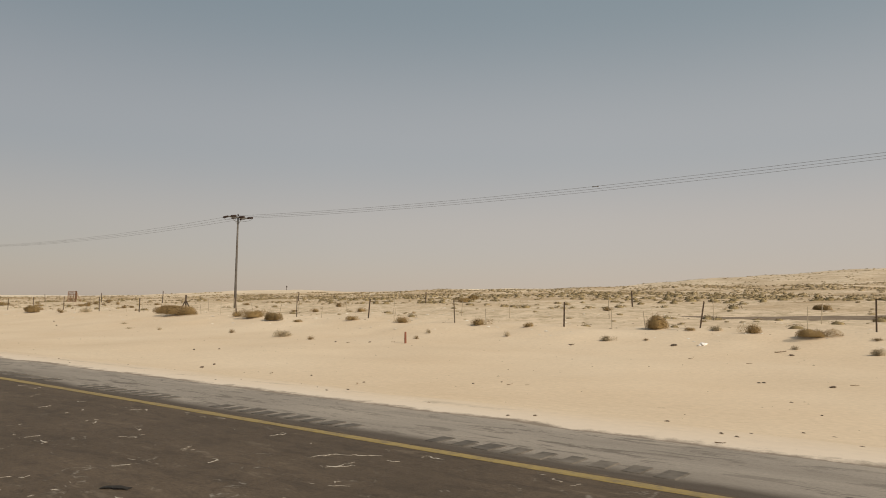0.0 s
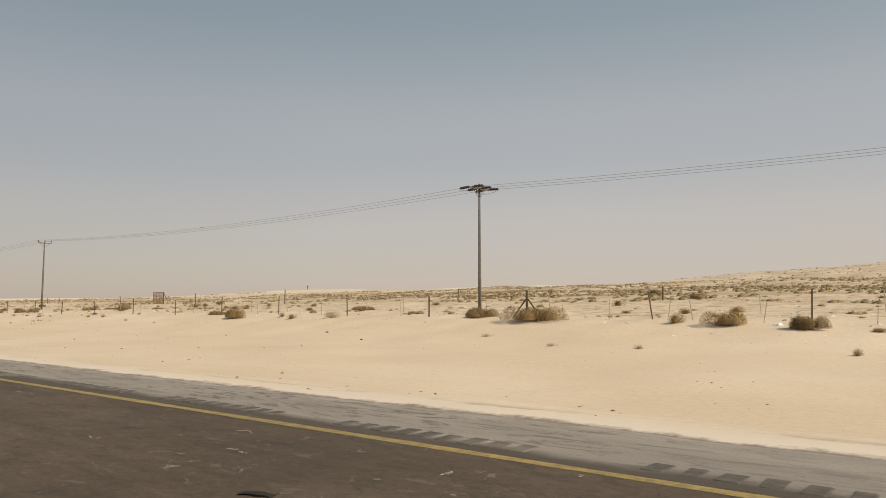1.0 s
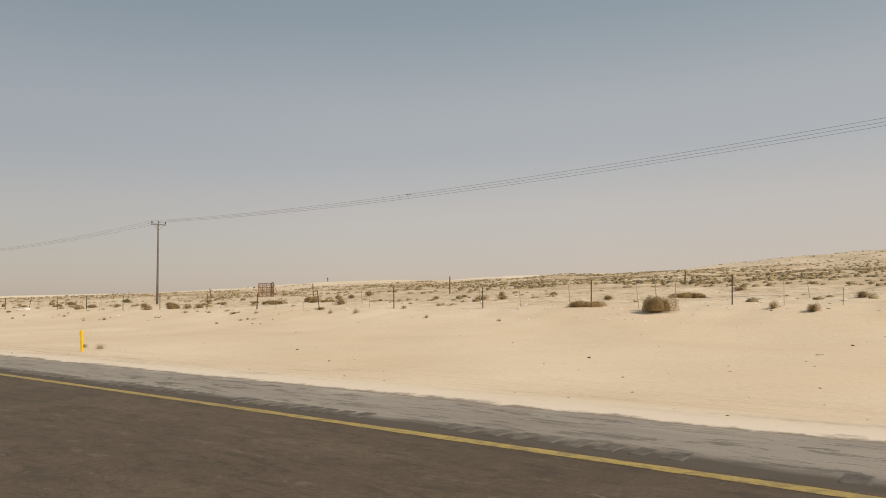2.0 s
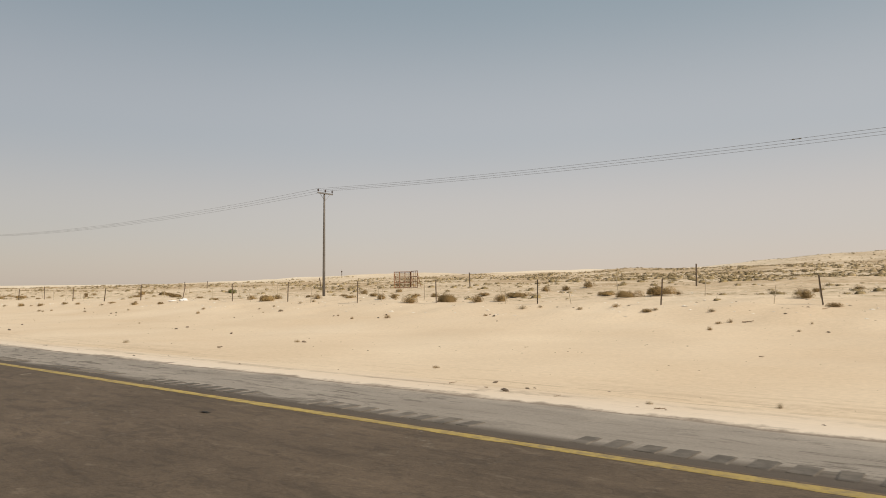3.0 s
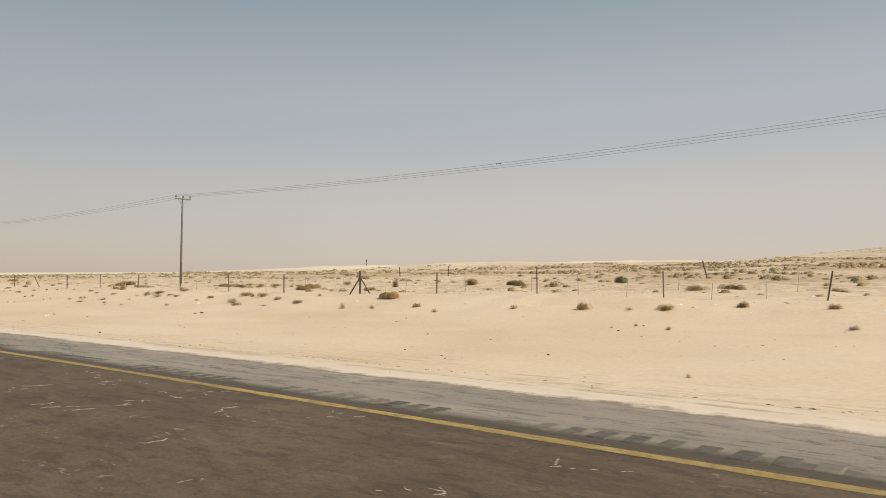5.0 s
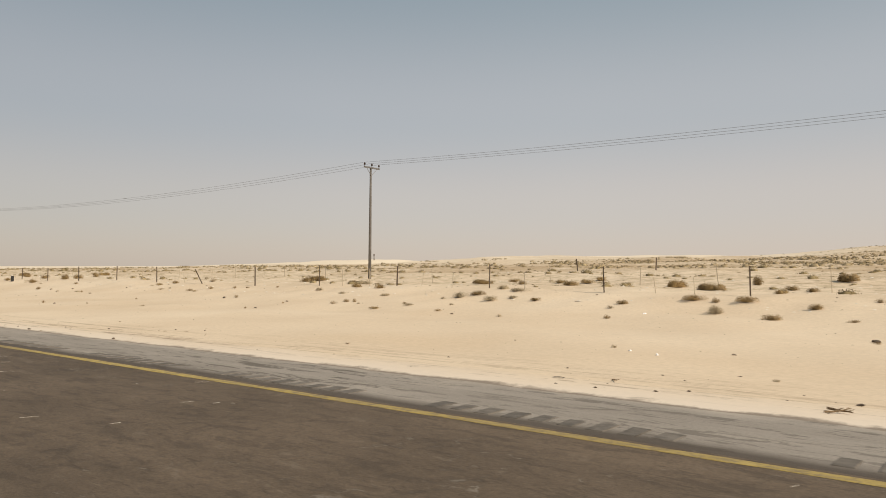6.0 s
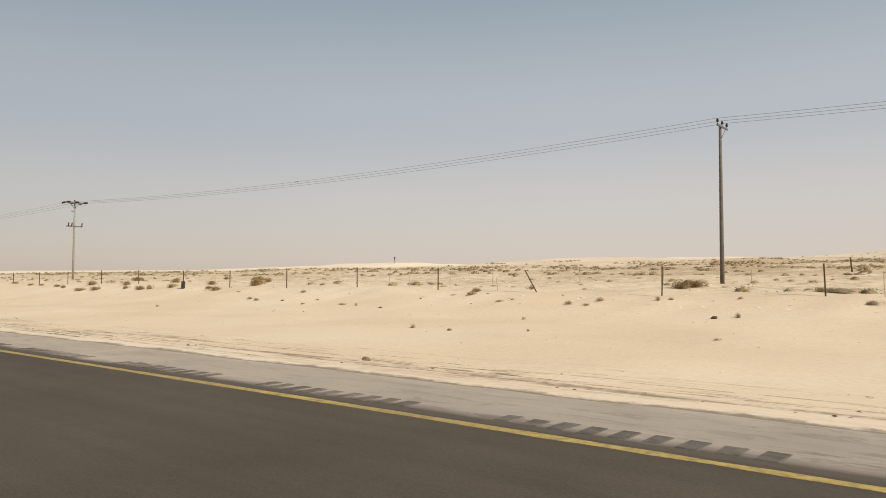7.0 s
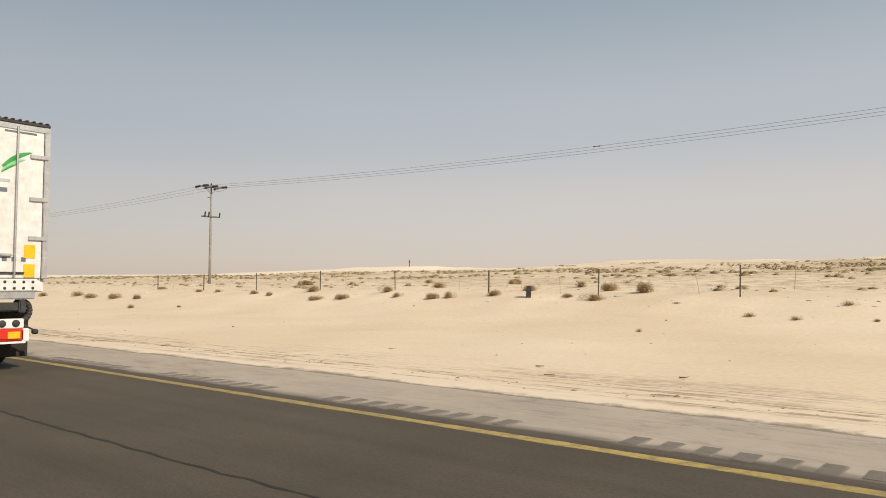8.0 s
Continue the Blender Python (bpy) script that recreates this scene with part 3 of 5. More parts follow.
def utility_pole(x, y, kind):
    label = ("weathered tall utility pole with one crossarm and pin insulators", "utility pole with double crossarm and horizontal strain insulators", "utility pole with two crossarm levels and switch gear")[kind]
    z = level(x, y)
    p = thing("utility_pole", pose(x, y, z), label, "utility pole", "power line poles")
    top = pole_top(x)
    bm = bmesh.new()
    lathe(bm, (0, 0, -0.5), (0, 0, top + 0.1), ((0, 0.148), (0.3, 0.136), (0.7, 0.11), (1, 0.09)), 14)
    # the far two-level pole gets the colour paled for haze
    part("shaft", bm, POLE_HAZED if kind == 2 else POLE, p, smooth=True)
    for z0 in (1.9, 5.2):
        bm = bmesh.new()
        lathe(bm, (0, 0, z0), (0, 0, z0 + 0.09), ((0, 0.15 - z0 * 0.006), (1, 0.15 - z0 * 0.006)), 14)
        part("steel_band", bm, STEEL, p)
    half = 1.05 if kind == 0 else 1.25
    for side in ((0.14,) if kind == 0 else (0.15, -0.15)):
        bm = bmesh.new()
        box(bm, (side - 0.05, -half, top - 0.07), (side + 0.05, half, top + 0.07), 0.012)
        part("crossarm", bm, STEEL, p)
        for s in (-1, 1):
            bm = bmesh.new()
            bar(bm, (side, s * 0.7, top - 0.05), (side * 0.6, s * 0.03, top - 0.75), 0.02)
            part("brace", bm, STEEL, p)
    for off in (-0.92 * half, 0.0, 0.92 * half):
        if kind == 0:
            pin_insulator(p, 0.14, off, top + 0.07 + 0.0)
        else:
            for s in (-1, 1):
                strain_insulator(p, (s * 0.18, off, top + 0.03), (s * 1.35, off, top - 0.02))
            bm = bmesh.new()
            for k in range(8):
                u, v = -1.3 + 2.6 * k / 8, -1.3 + 2.6 * (k + 1) / 8
                bar(bm, (u, off, top - 0.1 + 0.28 * (1 - (u / 1.3) ** 2) * (1 if off == 0 else -0.9)), (v, off, top - 0.1 + 0.28 * (1 - (v / 1.3) ** 2) * (1 if off == 0 else -0.9)), 0.014, sides=6)
            part("jumper_wire", bm, CABLE, p)
            if off == 0:
                pin_insulator(p, 0.0, off, top + 0.07)
    if kind == 2:
        low = top - 3.25
        for side in (0.15, -0.15):
            bm = bmesh.new()
            box(bm, (side - 0.05, -1.05, low - 0.07), (side + 0.05, 1.05, low + 0.07), 0.012)
            part("crossarm", bm, STEEL, p)
        for off in (-0.9, -0.45, 0.9):
            bm = bmesh.new()
            lathe(bm, (0.28, off, low - 0.05), (0.36, off, low + 0.5), ((0, 0.05), (0.25, 0.05), (0.27, 0.09), (0.4, 0.06), (0.55, 0.1), (0.7, 0.06), (0.8, 0.09), (1, 0.04)))
            part("fuse_switch", bm, CERAMIC, p, "dark fuse switch", True)
        bm = bmesh.new()
        box(bm, (0.1, -0.5, top - 1.25), (0.18, -0.1, top - 1.15), 0.01)
        part("bracket", bm, STEEL, p)
    return p


for x, y, kind in POLES:
    utility_pole(x, y, kind)


def wire(offset, name, label):
    cu = bpy.data.curves.new(name, "CURVE")
    cu.dimensions, cu.bevel_depth, cu.bevel_resolution = "3D", 0.0100, 1
    pts = []
    ends = [(102, 53.4, 0)] + list(POLES) + [(-512, 45, 0)]
    for (xa, ya, ka), (xb, yb, kb) in zip(ends, ends[1:]):
        za, zb = (level(x, y) + pole_top(x) + (0.02 if k else 0.43) for x, y, k in ((xa, ya, ka), (xb, yb, kb)))
        ha, hb = (0.97 if k == 0 else 1.15 for k in (ka, kb))
        for k in range(24):
            s = k / 24
            pts.append((xa + (xb - xa) * s, ya + (yb - ya) * s + offset * (ha + (hb - ha) * s), za + (zb - za) * s - 4 * 0.95 * s * (1 - s)))
    sp = cu.splines.new("POLY")
    sp.points.add(len(pts) - 1)
    sp.points.foreach_set("co", [v for q in pts for v in (*q, 1)])
    cu.materials.append(CABLE)
    tmp = new(name, cu)
    me = bpy.data.meshes.new_from_object(tmp.evaluated_get(bpy.context.evaluated_depsgraph_get()))
    bpy.data.objects.remove(tmp)
    return tagged(new(name, me), label, "power line", "overhead wires")


for off in (-1, 0, 1):
    wire(off, "overhead_wire", "thin grey overhead power cable sagging between poles")


def wire_tag(x, y, z):
    bm = bmesh.new()
    lathe(bm, (-0.3, 0, 0), (0.3, 0, 0), ((0, 0.02), (0.15, 0.05), (0.35, 0.025), (0.65, 0.025), (0.85, 0.05), (1, 0.02)), 8)
    ob = part("vibration_damper", bm, STEEL)
    ob.matrix_basis = pose(x, y, z)
    tagged(ob, "small grey vibration damper clamped on a power cable", "damper", "wire dampers")


for a, b in zip(POLES[:-1], POLES[1:]):
    s = 0.47
    x, y = a[0] + (b[0] - a[0]) * s, a[1] + (b[1] - a[1]) * s
    za, zb = (level(q[0], q[1]) + pole_top(q[0]) + (0.02 if q[2] else 0.43) for q in (a, b))
    ha, hb = (0.97 if q[2] == 0 else 1.15 for q in (a, b))
    wire_tag(x, y - (ha + (hb - ha) * s), za + (zb - za) * s - 4 * 0.95 * s * (1 - s) - 0.012)

# ---- fence ----
def angle_post(h, w):
    """A steel angle post with a pointed foot."""
    bm = bmesh.new()
    box(bm, (-w / 2, -w / 2, -0.35), (-w / 2 + w * 0.3, w / 2, h), 0.003)
    box(bm, (-w / 2 + w * 0.3, w / 2 - w * 0.3, -0.35), (w / 2, w / 2, h - 0.01), 0.003)
    return bm


fence = thing("range_fence", pose(0, 0, 0), "long range fence of dark steel posts in sand", "fence")
rnd = random.Random(11)
post = part("fence_post", angle_post(1.42, 0.068), DARKPOST, fence)
stay = part("fence_stay", bar(bmesh.new(), (0, 0, -0.25), (0, 0, 1.0), 0.019, 0.016, 6), PALEPOST, fence, "thin pale fence stay")
first = True
for i in range(-3, 42):
    if i in (4, 24):  # the braced posts stand here
        continue
    x = -26.07 - 7.31 * i + np.interp(i, (18, 26, 31, 35, 36), (0, -0.5, -0.6, -0.12, 0))
    y = 34.8 + rnd.uniform(-0.15, 0.15)
    o = post if first else post.copy()
    if not first:
        scene.collection.objects.link(o)
    lean = rnd.choice((0, 0, 0, 1)) * rnd.uniform(-9, 9)
    if i == 31:
        lean = -28
    o.matrix_basis = pose(x, y, level(x, y), rnd.uniform(-3, 3), lean + rnd.uniform(-1.5, 1.5), rnd.uniform(0, 90)) @ Matrix.Diagonal((1, 1, rnd.uniform(0.9, 1.06), 1))
    for k in (0.33, 0.67):
        if rnd.random() < 0.62:
            xs, ys = x - 7.31 * k + rnd.uniform(-0.4, 0.4), 35 + rnd.uniform(-0.15, 0.15)
            q = stay if first else stay.copy()
            if not first:
                scene.collection.objects.link(q)
            q.matrix_basis = pose(xs, ys, level(xs, ys), rnd.uniform(-7, 7), rnd.uniform(-9, 9)) @ Matrix.Diagonal((1, 1, rnd.uniform(0.75, 1.15), 1))
            first = False

inner = thing("inner_fence", pose(0, 0, 0), "row of thin pale fence stays behind the main fence", "fence")
q = part("fence_stay", bar(bmesh.new(), (0, 0, -0.25), (0, 0, 1.35), 0.024, 0.02, 6), PALEPOST, inner)
for i in range(46):
    x = 4 - 6.2 * i + rnd.uniform(-1.4, 1.4)
    y = 43.5 + 3.0 * math.sin(x * 0.021 + 1) + rnd.uniform(-1, 1)
    o = q if i == 0 else q.copy()
    if i:
        scene.collection.objects.link(o)
    o.matrix_basis = pose(x, y, level(x, y), rnd.uniform(-6, 6), rnd.uniform(-7, 7)) @ Matrix.Diagonal((1, 1, rnd.uniform(0.8, 1.25), 1))


def braced_post(x, y, label):
    b = thing("braced_post", pose(x, y, level(x, y)), label, "fence post", "braced fence corners")
    part("post", bar(bmesh.new(), (0, 0, -0.3), (0, 0, 1.55), 0.075, 0.07, 10), DARKPOST, b)
    for s in (-1, 1):
        part("strut", bar(bmesh.new(), (s * 0.95, 0.05 * s, -0.05), (0, 0, 1.12), 0.048, 0.045, 8), DARKPOST, b)


braced_post(-55.55, 35.15, "dark braced fence corner post beside a large shrub")
braced_post(-200.8, 34.4, "dark braced fence post with two diagonal struts")

DEEP = ((-65.1, 79.3, 1.7, 2), (-126.5, 75.0, 2.4, 1), (-159.9, 79.9, 2.1, -3), (-193.6, 82.2, 2.1, -14), (-234.2, 86.0, 1.6, 3), (-246.0, 88.0, 1.7, -6), (-98.0, 84.0, 1.6, 4), (-30.0, 70.0, 1.7, -3))
for x, y, h, lean in DEEP:
    o = part("marker_post", bar(bmesh.new(), (0, 0, -0.3), (0, 0, h), 0.085, 0.075, 9), DARKPOST)
    o.matrix_basis = pose(x, y, level(x, y), 0, lean, 0)
    tagged(o, "dark leaning wooden marker post on stony ground" if abs(lean) > 5 else "dark upright wooden marker post on stony ground", "post", "far marker posts")


def small_posts():
    p = thing("edge_marker", pose(-95.3, 12.94, level(-95.3, 12.94), 0, -3.5, 20), "bright yellow plastic roadside marker post in sand", "marker post")
    bm = bmesh.new()
    box(bm, (-0.055, -0.028, -0.3), (0.055, 0.028, 0.84), 0.012)
    part("marker_body", bm, MARKER, p)
    bm = bmesh.new()
    box(bm, (-0.055, -0.031, 0.66), (-0.03, -0.0285, 0.80), 0.0)
    part("reflector", bm, AMBER, p)
    bm = bmesh.new()
    bar(bm, (0, 0, -0.3), (0, 0, 0.55), 0.06, 0.05, 10)
    o = part("red_marker", bm, REDPAINT)
    o.matrix_basis = pose(-22.9, 26.5, level(-22.9, 26.5), 4, 3)
    tagged(o, "short faded red marker post in open sand", "marker post")
    bm = bmesh.new()
    box(bm, (-0.13, -0.1, -0.2), (0.13, 0.1, 0.58), 0.02)
    o = part("dark_stub_post", bm, DARKMETAL)
    o.matrix_basis = pose(-284.8, 32.17, level(-284.8, 32.17), 0, 3, 30)
    tagged(o, "short dark stub post standing in the sand", "post")


small_posts()


# ---- rusty frame ----
def grid_panel(root, a, b, low, high, cols, rows, mat):
    """One welded grid panel between two feet."""
    a, b = Vector(a), Vector(b)
    for k in range(cols + 1):
        p = a.lerp(b, k / cols)
        edge = k in (0, cols)
        part("upright", bar(bmesh.new(), p + Vector((0, 0, low - (0.35 if edge else 0))), p + Vector((0, 0, high)), 0.06 if edge else 0.045, sides=8), mat, root)
    for k in range(rows + 1):
        z = low + (high - low) * k / rows
        part("rail", bar(bmesh.new(), a + Vector((0, 0.02, z)), b + Vector((0, 0.02, z)), 0.045, sides=8), mat, root)


def rusty_frame():
    g = level(-170.4, 78.2)
    f = thing("rusty_sign_frame", pose(-170.4, 78.2, g), "rusty bare steel grid frame of two angled panels", "sign frame")
    grid_panel(f, (-2.6, 0.25, 0), (-0.05, 1.0, 0), 0.12, 2.45, 3, 3, RUST)
    grid_panel(f, (0.12, 1.0, 0), (2.6, -0.45, 0), 0.12, 2.5, 3, 3, RUSTDARK)
    a, c = Vector((-2.6, 0.29, 0)), Vector((-0.05, 1.04, 0))
    bm = bmesh.new()
    for k in range(1, 32):
        p = a.lerp(c, k / 32)
        bar(bm, p + Vector((0, 0, 0.14)), p + Vector((0, 0, 2.42)), 0.008, sides=4)
    for k in range(1, 29):
        h = Vector((0, 0.01, 0.12 + 2.33 * k / 29))
        bar(bm, a + h, c + h, 0.008, sides=4)
    part("wire_mesh", bm, RUSTDARK, f, "fine rusty wire mesh")
    for x, y in ((-2.6, 0.25), (2.6, -0.45), (0.0, 1.0)):
        part("strut", bar(bmesh.new(), (x - 0.5, y + 1.5, -0.1), (x, y, 2.3), 0.035, sides=8), RUST, f)


rusty_frame()


def far_mast():
    x, y = -970.8, 804.4
    m = thing("far_mast", pose(x, y, level(x, y)), "slim dark mast on the far ridge", "mast")
    for k in range(3):
        a = 2.094 * k
        part("leg", bar(bmesh.new(), (0.9 * math.cos(a), 0.9 * math.sin(a), -0.5), (0.35 * math.cos(a), 0.35 * math.sin(a), 9), 0.22, sides=6), DARKPOST, m)
    bm = bmesh.new()
    box(bm, (-0.8, -0.8, 7.2), (0.8, 0.8, 9.6), 0.15)
    part("cabin", bm, DARKPOST, m)
    part("antenna", bar(bmesh.new(), (0, 0, 9.5), (0, 0, 11.5), 0.12, sides=6), DARKPOST, m)


far_mast()


# ---- side track ----
def side_track():
    bm = bmesh.new()
    rows = []
    for x in np.arange(-20, 60, 1.0):
        c, w = 53.5 + 0.06 * (x + 10), 1.9 * min(1, (x + 21) / 9)
        rows.append([bm.verts.new((x, c + s * w, level(x, c + s * w) + h)) for s, h in ((-1.25, -0.06), (-0.9, 0.05), (0, 0.08), (0.9, 0.05), (1.25, -0.06))])
    for a, b in zip(rows, rows[1:]):
        for k in range(4):
            bm.faces.new((a[k], b[k], b[k + 1], a[k + 1]))
    bmesh.ops.recalc_face_normals(bm, faces=bm.faces)
    return part("side_track", bm, TRACK, smooth=True)


tagged(side_track(), "dark gravel side track behind the fence", "track", kind="structure")


# ---- shrubs ----
def shrub_meshes(seed, stems, leaves, spread, dome=0, fine=1.0):
    """A low desert shrub one metre wide and half a metre high: curved branches and small leaf blades."""
    r = random.Random(seed)
    bv, bf, lv, lf = [], [], [], []
    outward = []

    def blade(c, u, v, l, h, out):
        """A small leaf blade whose face and shading look outwards."""
        i = len(lv)
        ring = [c - u * l, c - v * h, c + u * l, c + v * h]
        if (ring[1] - ring[0]).cross(ring[2] - ring[0]).dot(out) < 0:
            ring.reverse()
        lv.extend(ring)
        lf.append((i, i + 1, i + 2, i + 3))
        side = out + (ring[1] - ring[0]).cross(ring[2] - ring[0]).normalized() * 0.45
        outward.extend([side.normalized()] * 4)

    for _ in range(stems):
        a, tilt = r.uniform(0, 6.283), math.asin(min(1, r.uniform(0.05, 1) ** 0.6)) * spread
        reach = r.uniform(0.5, 0.88) * (0.42 + 0.14 * math.sin(3 * a + seed) + 0.06 * math.sin(7 * a))
        d = Vector((math.sin(tilt) * math.cos(a), math.sin(tilt) * math.sin(a), math.cos(tilt) * 1.05))
        p = Vector((r.uniform(-0.12, 0.12), r.uniform(-0.12, 0.12), -0.03))
        ring = None
        w = r.uniform(0.004, 0.009)
        for k in range(4):
            now = [len(bv) + j for j in range(3)]
            for j in range(3):
                t = 2.094 * j + a
                bv.append(p + Vector((math.cos(t), math.sin(t), 0)) * w * (1 - 0.22 * k))
            if ring:
                bf += [(ring[j], ring[(j + 1) % 3], now[(j + 1) % 3], now[j]) for j in range(3)]
            ring = now
            if k:
                for _ in range(leaves):
                    c = p + Vector((r.gauss(0, 0.04), r.gauss(0, 0.04), r.gauss(0, 0.03)))
                    c.z = max(c.z, 0.005)
                    u = Vector((r.gauss(0, 1), r.gauss(0, 1), r.gauss(0.5, 1))).normalized()
                    v = u.cross(Vector((r.gauss(0, 1), r.gauss(0, 1), r.gauss(0, 1)))).normalized()
                    l, h = r.uniform(0.012, 0.026), r.uniform(0.003, 0.007)
                    blade(c, u, v, l, h, Vector((c.x, c.y, c.z * 0.8 + 0.12)).normalized())
            d = (d + Vector((r.gauss(0, 0.22), r.gauss(0, 0.22), r.gauss(0.08, 0.18)))).normalized()
            p = p + d * reach / 3
    # a dense crown of fine blades over lumpy domes
    lumps = [(r.gauss(0, 0.19), r.gauss(0, 0.19), r.uniform(0.16, 0.28)) for _ in range(9)]
    for k in range(dome):
        cx, cy, size = lumps[k % 9]
        d = Vector((r.gauss(0, 1), r.gauss(0, 1), abs(r.gauss(0, 1)))).normalized()
        c = Vector((cx, cy, 0.02)) + Vector((d.x, d.y, d.z * 1.35)) * size * r.random() ** 0.35
        u = (d + Vector((r.gauss(0, 0.6), r.gauss(0, 0.6), r.gauss(0.3, 0.6)))).normalized()
        v = u.cross(Vector((r.gauss(0, 1), r.gauss(0, 1), r.gauss(0, 1)))).normalized()
        l, h = r.uniform(0.011, 0.024), r.uniform(0.003, 0.0065)
        blade(c, u, v, l * fine, h * fine, (d + Vector((c.x, c.y, 0.15))).normalized())
    out = []
    for name, v, f in (("branchwork", bv, bf), ("foliage", lv, lf)):
        me = bpy.data.meshes.new(name)
        me.from_pydata(v, [], f)
        if name == "foliage":
            me.normals_split_custom_set_from_vertices(outward)
        out.append(me)
    return out


SHAPES = [shrub_meshes(20 + k, 120, 4, (1.0, 1.15, 0.9, 1.1)[k % 4], 4200) for k in range(4)] + [shrub_meshes(30 + k, 60, 3, 0.95, 1700) for k in range(3)] + [shrub_meshes(50 + k, 150, 2, 1.05, 20000, 0.75) for k in range(3)]
SKINS = {}


def shrub(x, y, wide, high, kind, r):
    leaf = (LEAF, LEAF_PALE, LEAF_GREEN)[kind]
    k = 7 + r.randrange(3) if wide > 1.25 else r.randrange(4) if wide > 0.55 else 4 + r.randrange(3)
    label = {0: "dry grey-olive desert shrub growing on sand", 1: "pale straw-coloured dry shrub on sand", 2: "greener low desert shrub on sand"}[kind]
    if wide > 1.4:
        label = "large bushy grey-brown desert shrub beside the fence"
    elif wide < 0.35:
        label = "small dry tuft of desert scrub on sand"
    s = thing("desert_shrub", pose(x, y, level(x, y) - 0.01, 0, 0, r.uniform(0, 360)), label, "shrub", "desert shrubs")
    across = 1.12 if k > 6 else 1.1
    s.scale = (wide * across, wide * across, high * 2.2)
    for me, mat in zip(SHAPES[k], (TWIG, leaf)):
        key = (me.name, mat.name)
        if key not in SKINS:
            SKINS[key] = me.copy()
            SKINS[key].materials.append(mat)
        o = new(me.name.split(".")[0], SKINS[key])
        o.parent = s


SHRUBS_A = [
    (-3.8, 32.4, 0.55, 0.15, 0), (-6.0, 33.0, 1.43, 0.46, 0), (-8.7, 33.5, 0.93, 0.52, 0), (-11.6, 33.8, 0.66, 0.19, 0), (-12.6, 31.1, 0.32, 0.15, 0),
    (-12.7, 71.8, 1.51, 0.75, 0), (-13.8, 35.3, 1.54, 0.91, 0), (-14.4, 30.8, 0.65, 0.32, 1), (-19.7, 30.6, 0.43, 0.36, 1), (-20.4, 33.7, 0.69, 0.31, 0),
    (-23.9, 34.1, 1.13, 0.52, 0), (-24.6, 30.4, 0.38, 0.31, 1), (-27.2, 58.2, 0.86, 0.49, 0), (-29.3, 26.1, 0.45, 0.30, 0), (-29.4, 33.7, 1.13, 0.49, 0),
    (-32.3, 26.7, 1.19, 0.45, 1), (-33.5, 33.3, 0.92, 0.40, 0), (-37.8, 27.2, 0.44, 0.35, 0), (-37.9, 32.5, 0.76, 0.22, 0), (-40.5, 32.4, 1.30, 0.78, 0)]
SHRUBS_B = [
    (-40.6, 47.9, 0.49, 0.25, 0), (-44.0, 33.3, 1.63, 0.78, 0), (-46.4, 33.8, 0.80, 0.60, 0), (-48.1, 49.0, 1.07, 0.53, 0), (-49.1, 26.7, 0.48, 0.18, 1),
    (-50.0, 44.9, 0.80, 0.44, 0), (-53.9, 33.9, 2.63, 1.02, 0), (-54.6, 46.4, 0.68, 0.29, 0), (-59.0, 35.2, 2.10, 0.85, 0), (-60.7, 58.2, 0.98, 0.65, 0),
    (-64.1, 86.8, 2.37, 0.95, 0), (-65.3, 36.0, 0.38, 0.34, 0), (-72.5, 38.7, 0.75, 0.38, 0),
    (-73.4, 32.8, 0.59, 0.44, 0), (-77.7, 108.4, 2.86, 1.14, 0)]
SHRUBS_C = [
    (-85.1, 34.7, 1.73, 0.46, 0), (-90.9, 49.5, 0.87, 0.41, 0), (-96.6, 14.3, 0.48, 0.32, 1), (-98.3, 14.4, 0.40, 0.23, 1), (-98.5, 35.2, 0.49, 0.27, 0),
    (-99.1, 47.6, 0.96, 0.45, 0), (-100.5, 32.7, 0.54, 0.42, 0), (-101.4, 47.9, 1.17, 0.42, 0), (-102.5, 32.3, 0.49, 0.31, 0), (-106.0, 34.5, 0.69, 0.28, 0),
    (-108.0, 38.3, 0.92, 0.65, 0), (-108.3, 54.4, 0.71, 0.33, 0), (-109.5, 30.2, 0.37, 0.16, 0), (-110.5, 52.9, 0.72, 0.37, 0), (-113.5, 32.4, 0.68, 0.21, 0),
    (-115.5, 33.2, 0.55, 0.22, 0), (-117.2, 32.6, 0.40, 0.22, 0), (-117.7, 43.8, 1.55, 0.74, 0), (-117.8, 39.9, 1.36, 0.55, 0), (-121.0, 17.6, 0.26, 0.14, 0)]
SHRUBS_D = [
    (-121.2, 56.2, 0.72, 0.34, 0), (-121.6, 30.6, 0.32, 0.15, 0), (-123.9, 51.9, 0.79, 0.35, 0), (-124.7, 36.5, 0.98, 0.59, 0), (-127.0, 14.0, 0.34, 0.16, 1),
    (-127.2, 29.0, 0.46, 0.29, 0), (-128.7, 36.2, 1.71, 0.75, 0), (-130.6, 34.8, 1.05, 0.59, 0), (-131.5, 29.3, 0.19, 0.15, 0), (-132.8, 50.3, 1.91, 0.53, 0),
    (-135.4, 37.0, 0.79, 0.55, 0), (-136.6, 51.2, 1.23, 0.37, 0), (-138.7, 30.7, 0.37, 0.18, 0), (-140.4, 38.7, 1.06, 0.35, 0), (-141.5, 50.1, 0.96, 0.47, 0),
    (-143.7, 38.2, 0.75, 0.52, 0), (-144.5, 41.8, 0.78, 0.27, 0), (-145.1, 28.4, 0.39, 0.25, 0), (-147.2, 35.8, 1.44, 0.58, 0), (-147.5, 30.4, 0.37, 0.20, 0)]
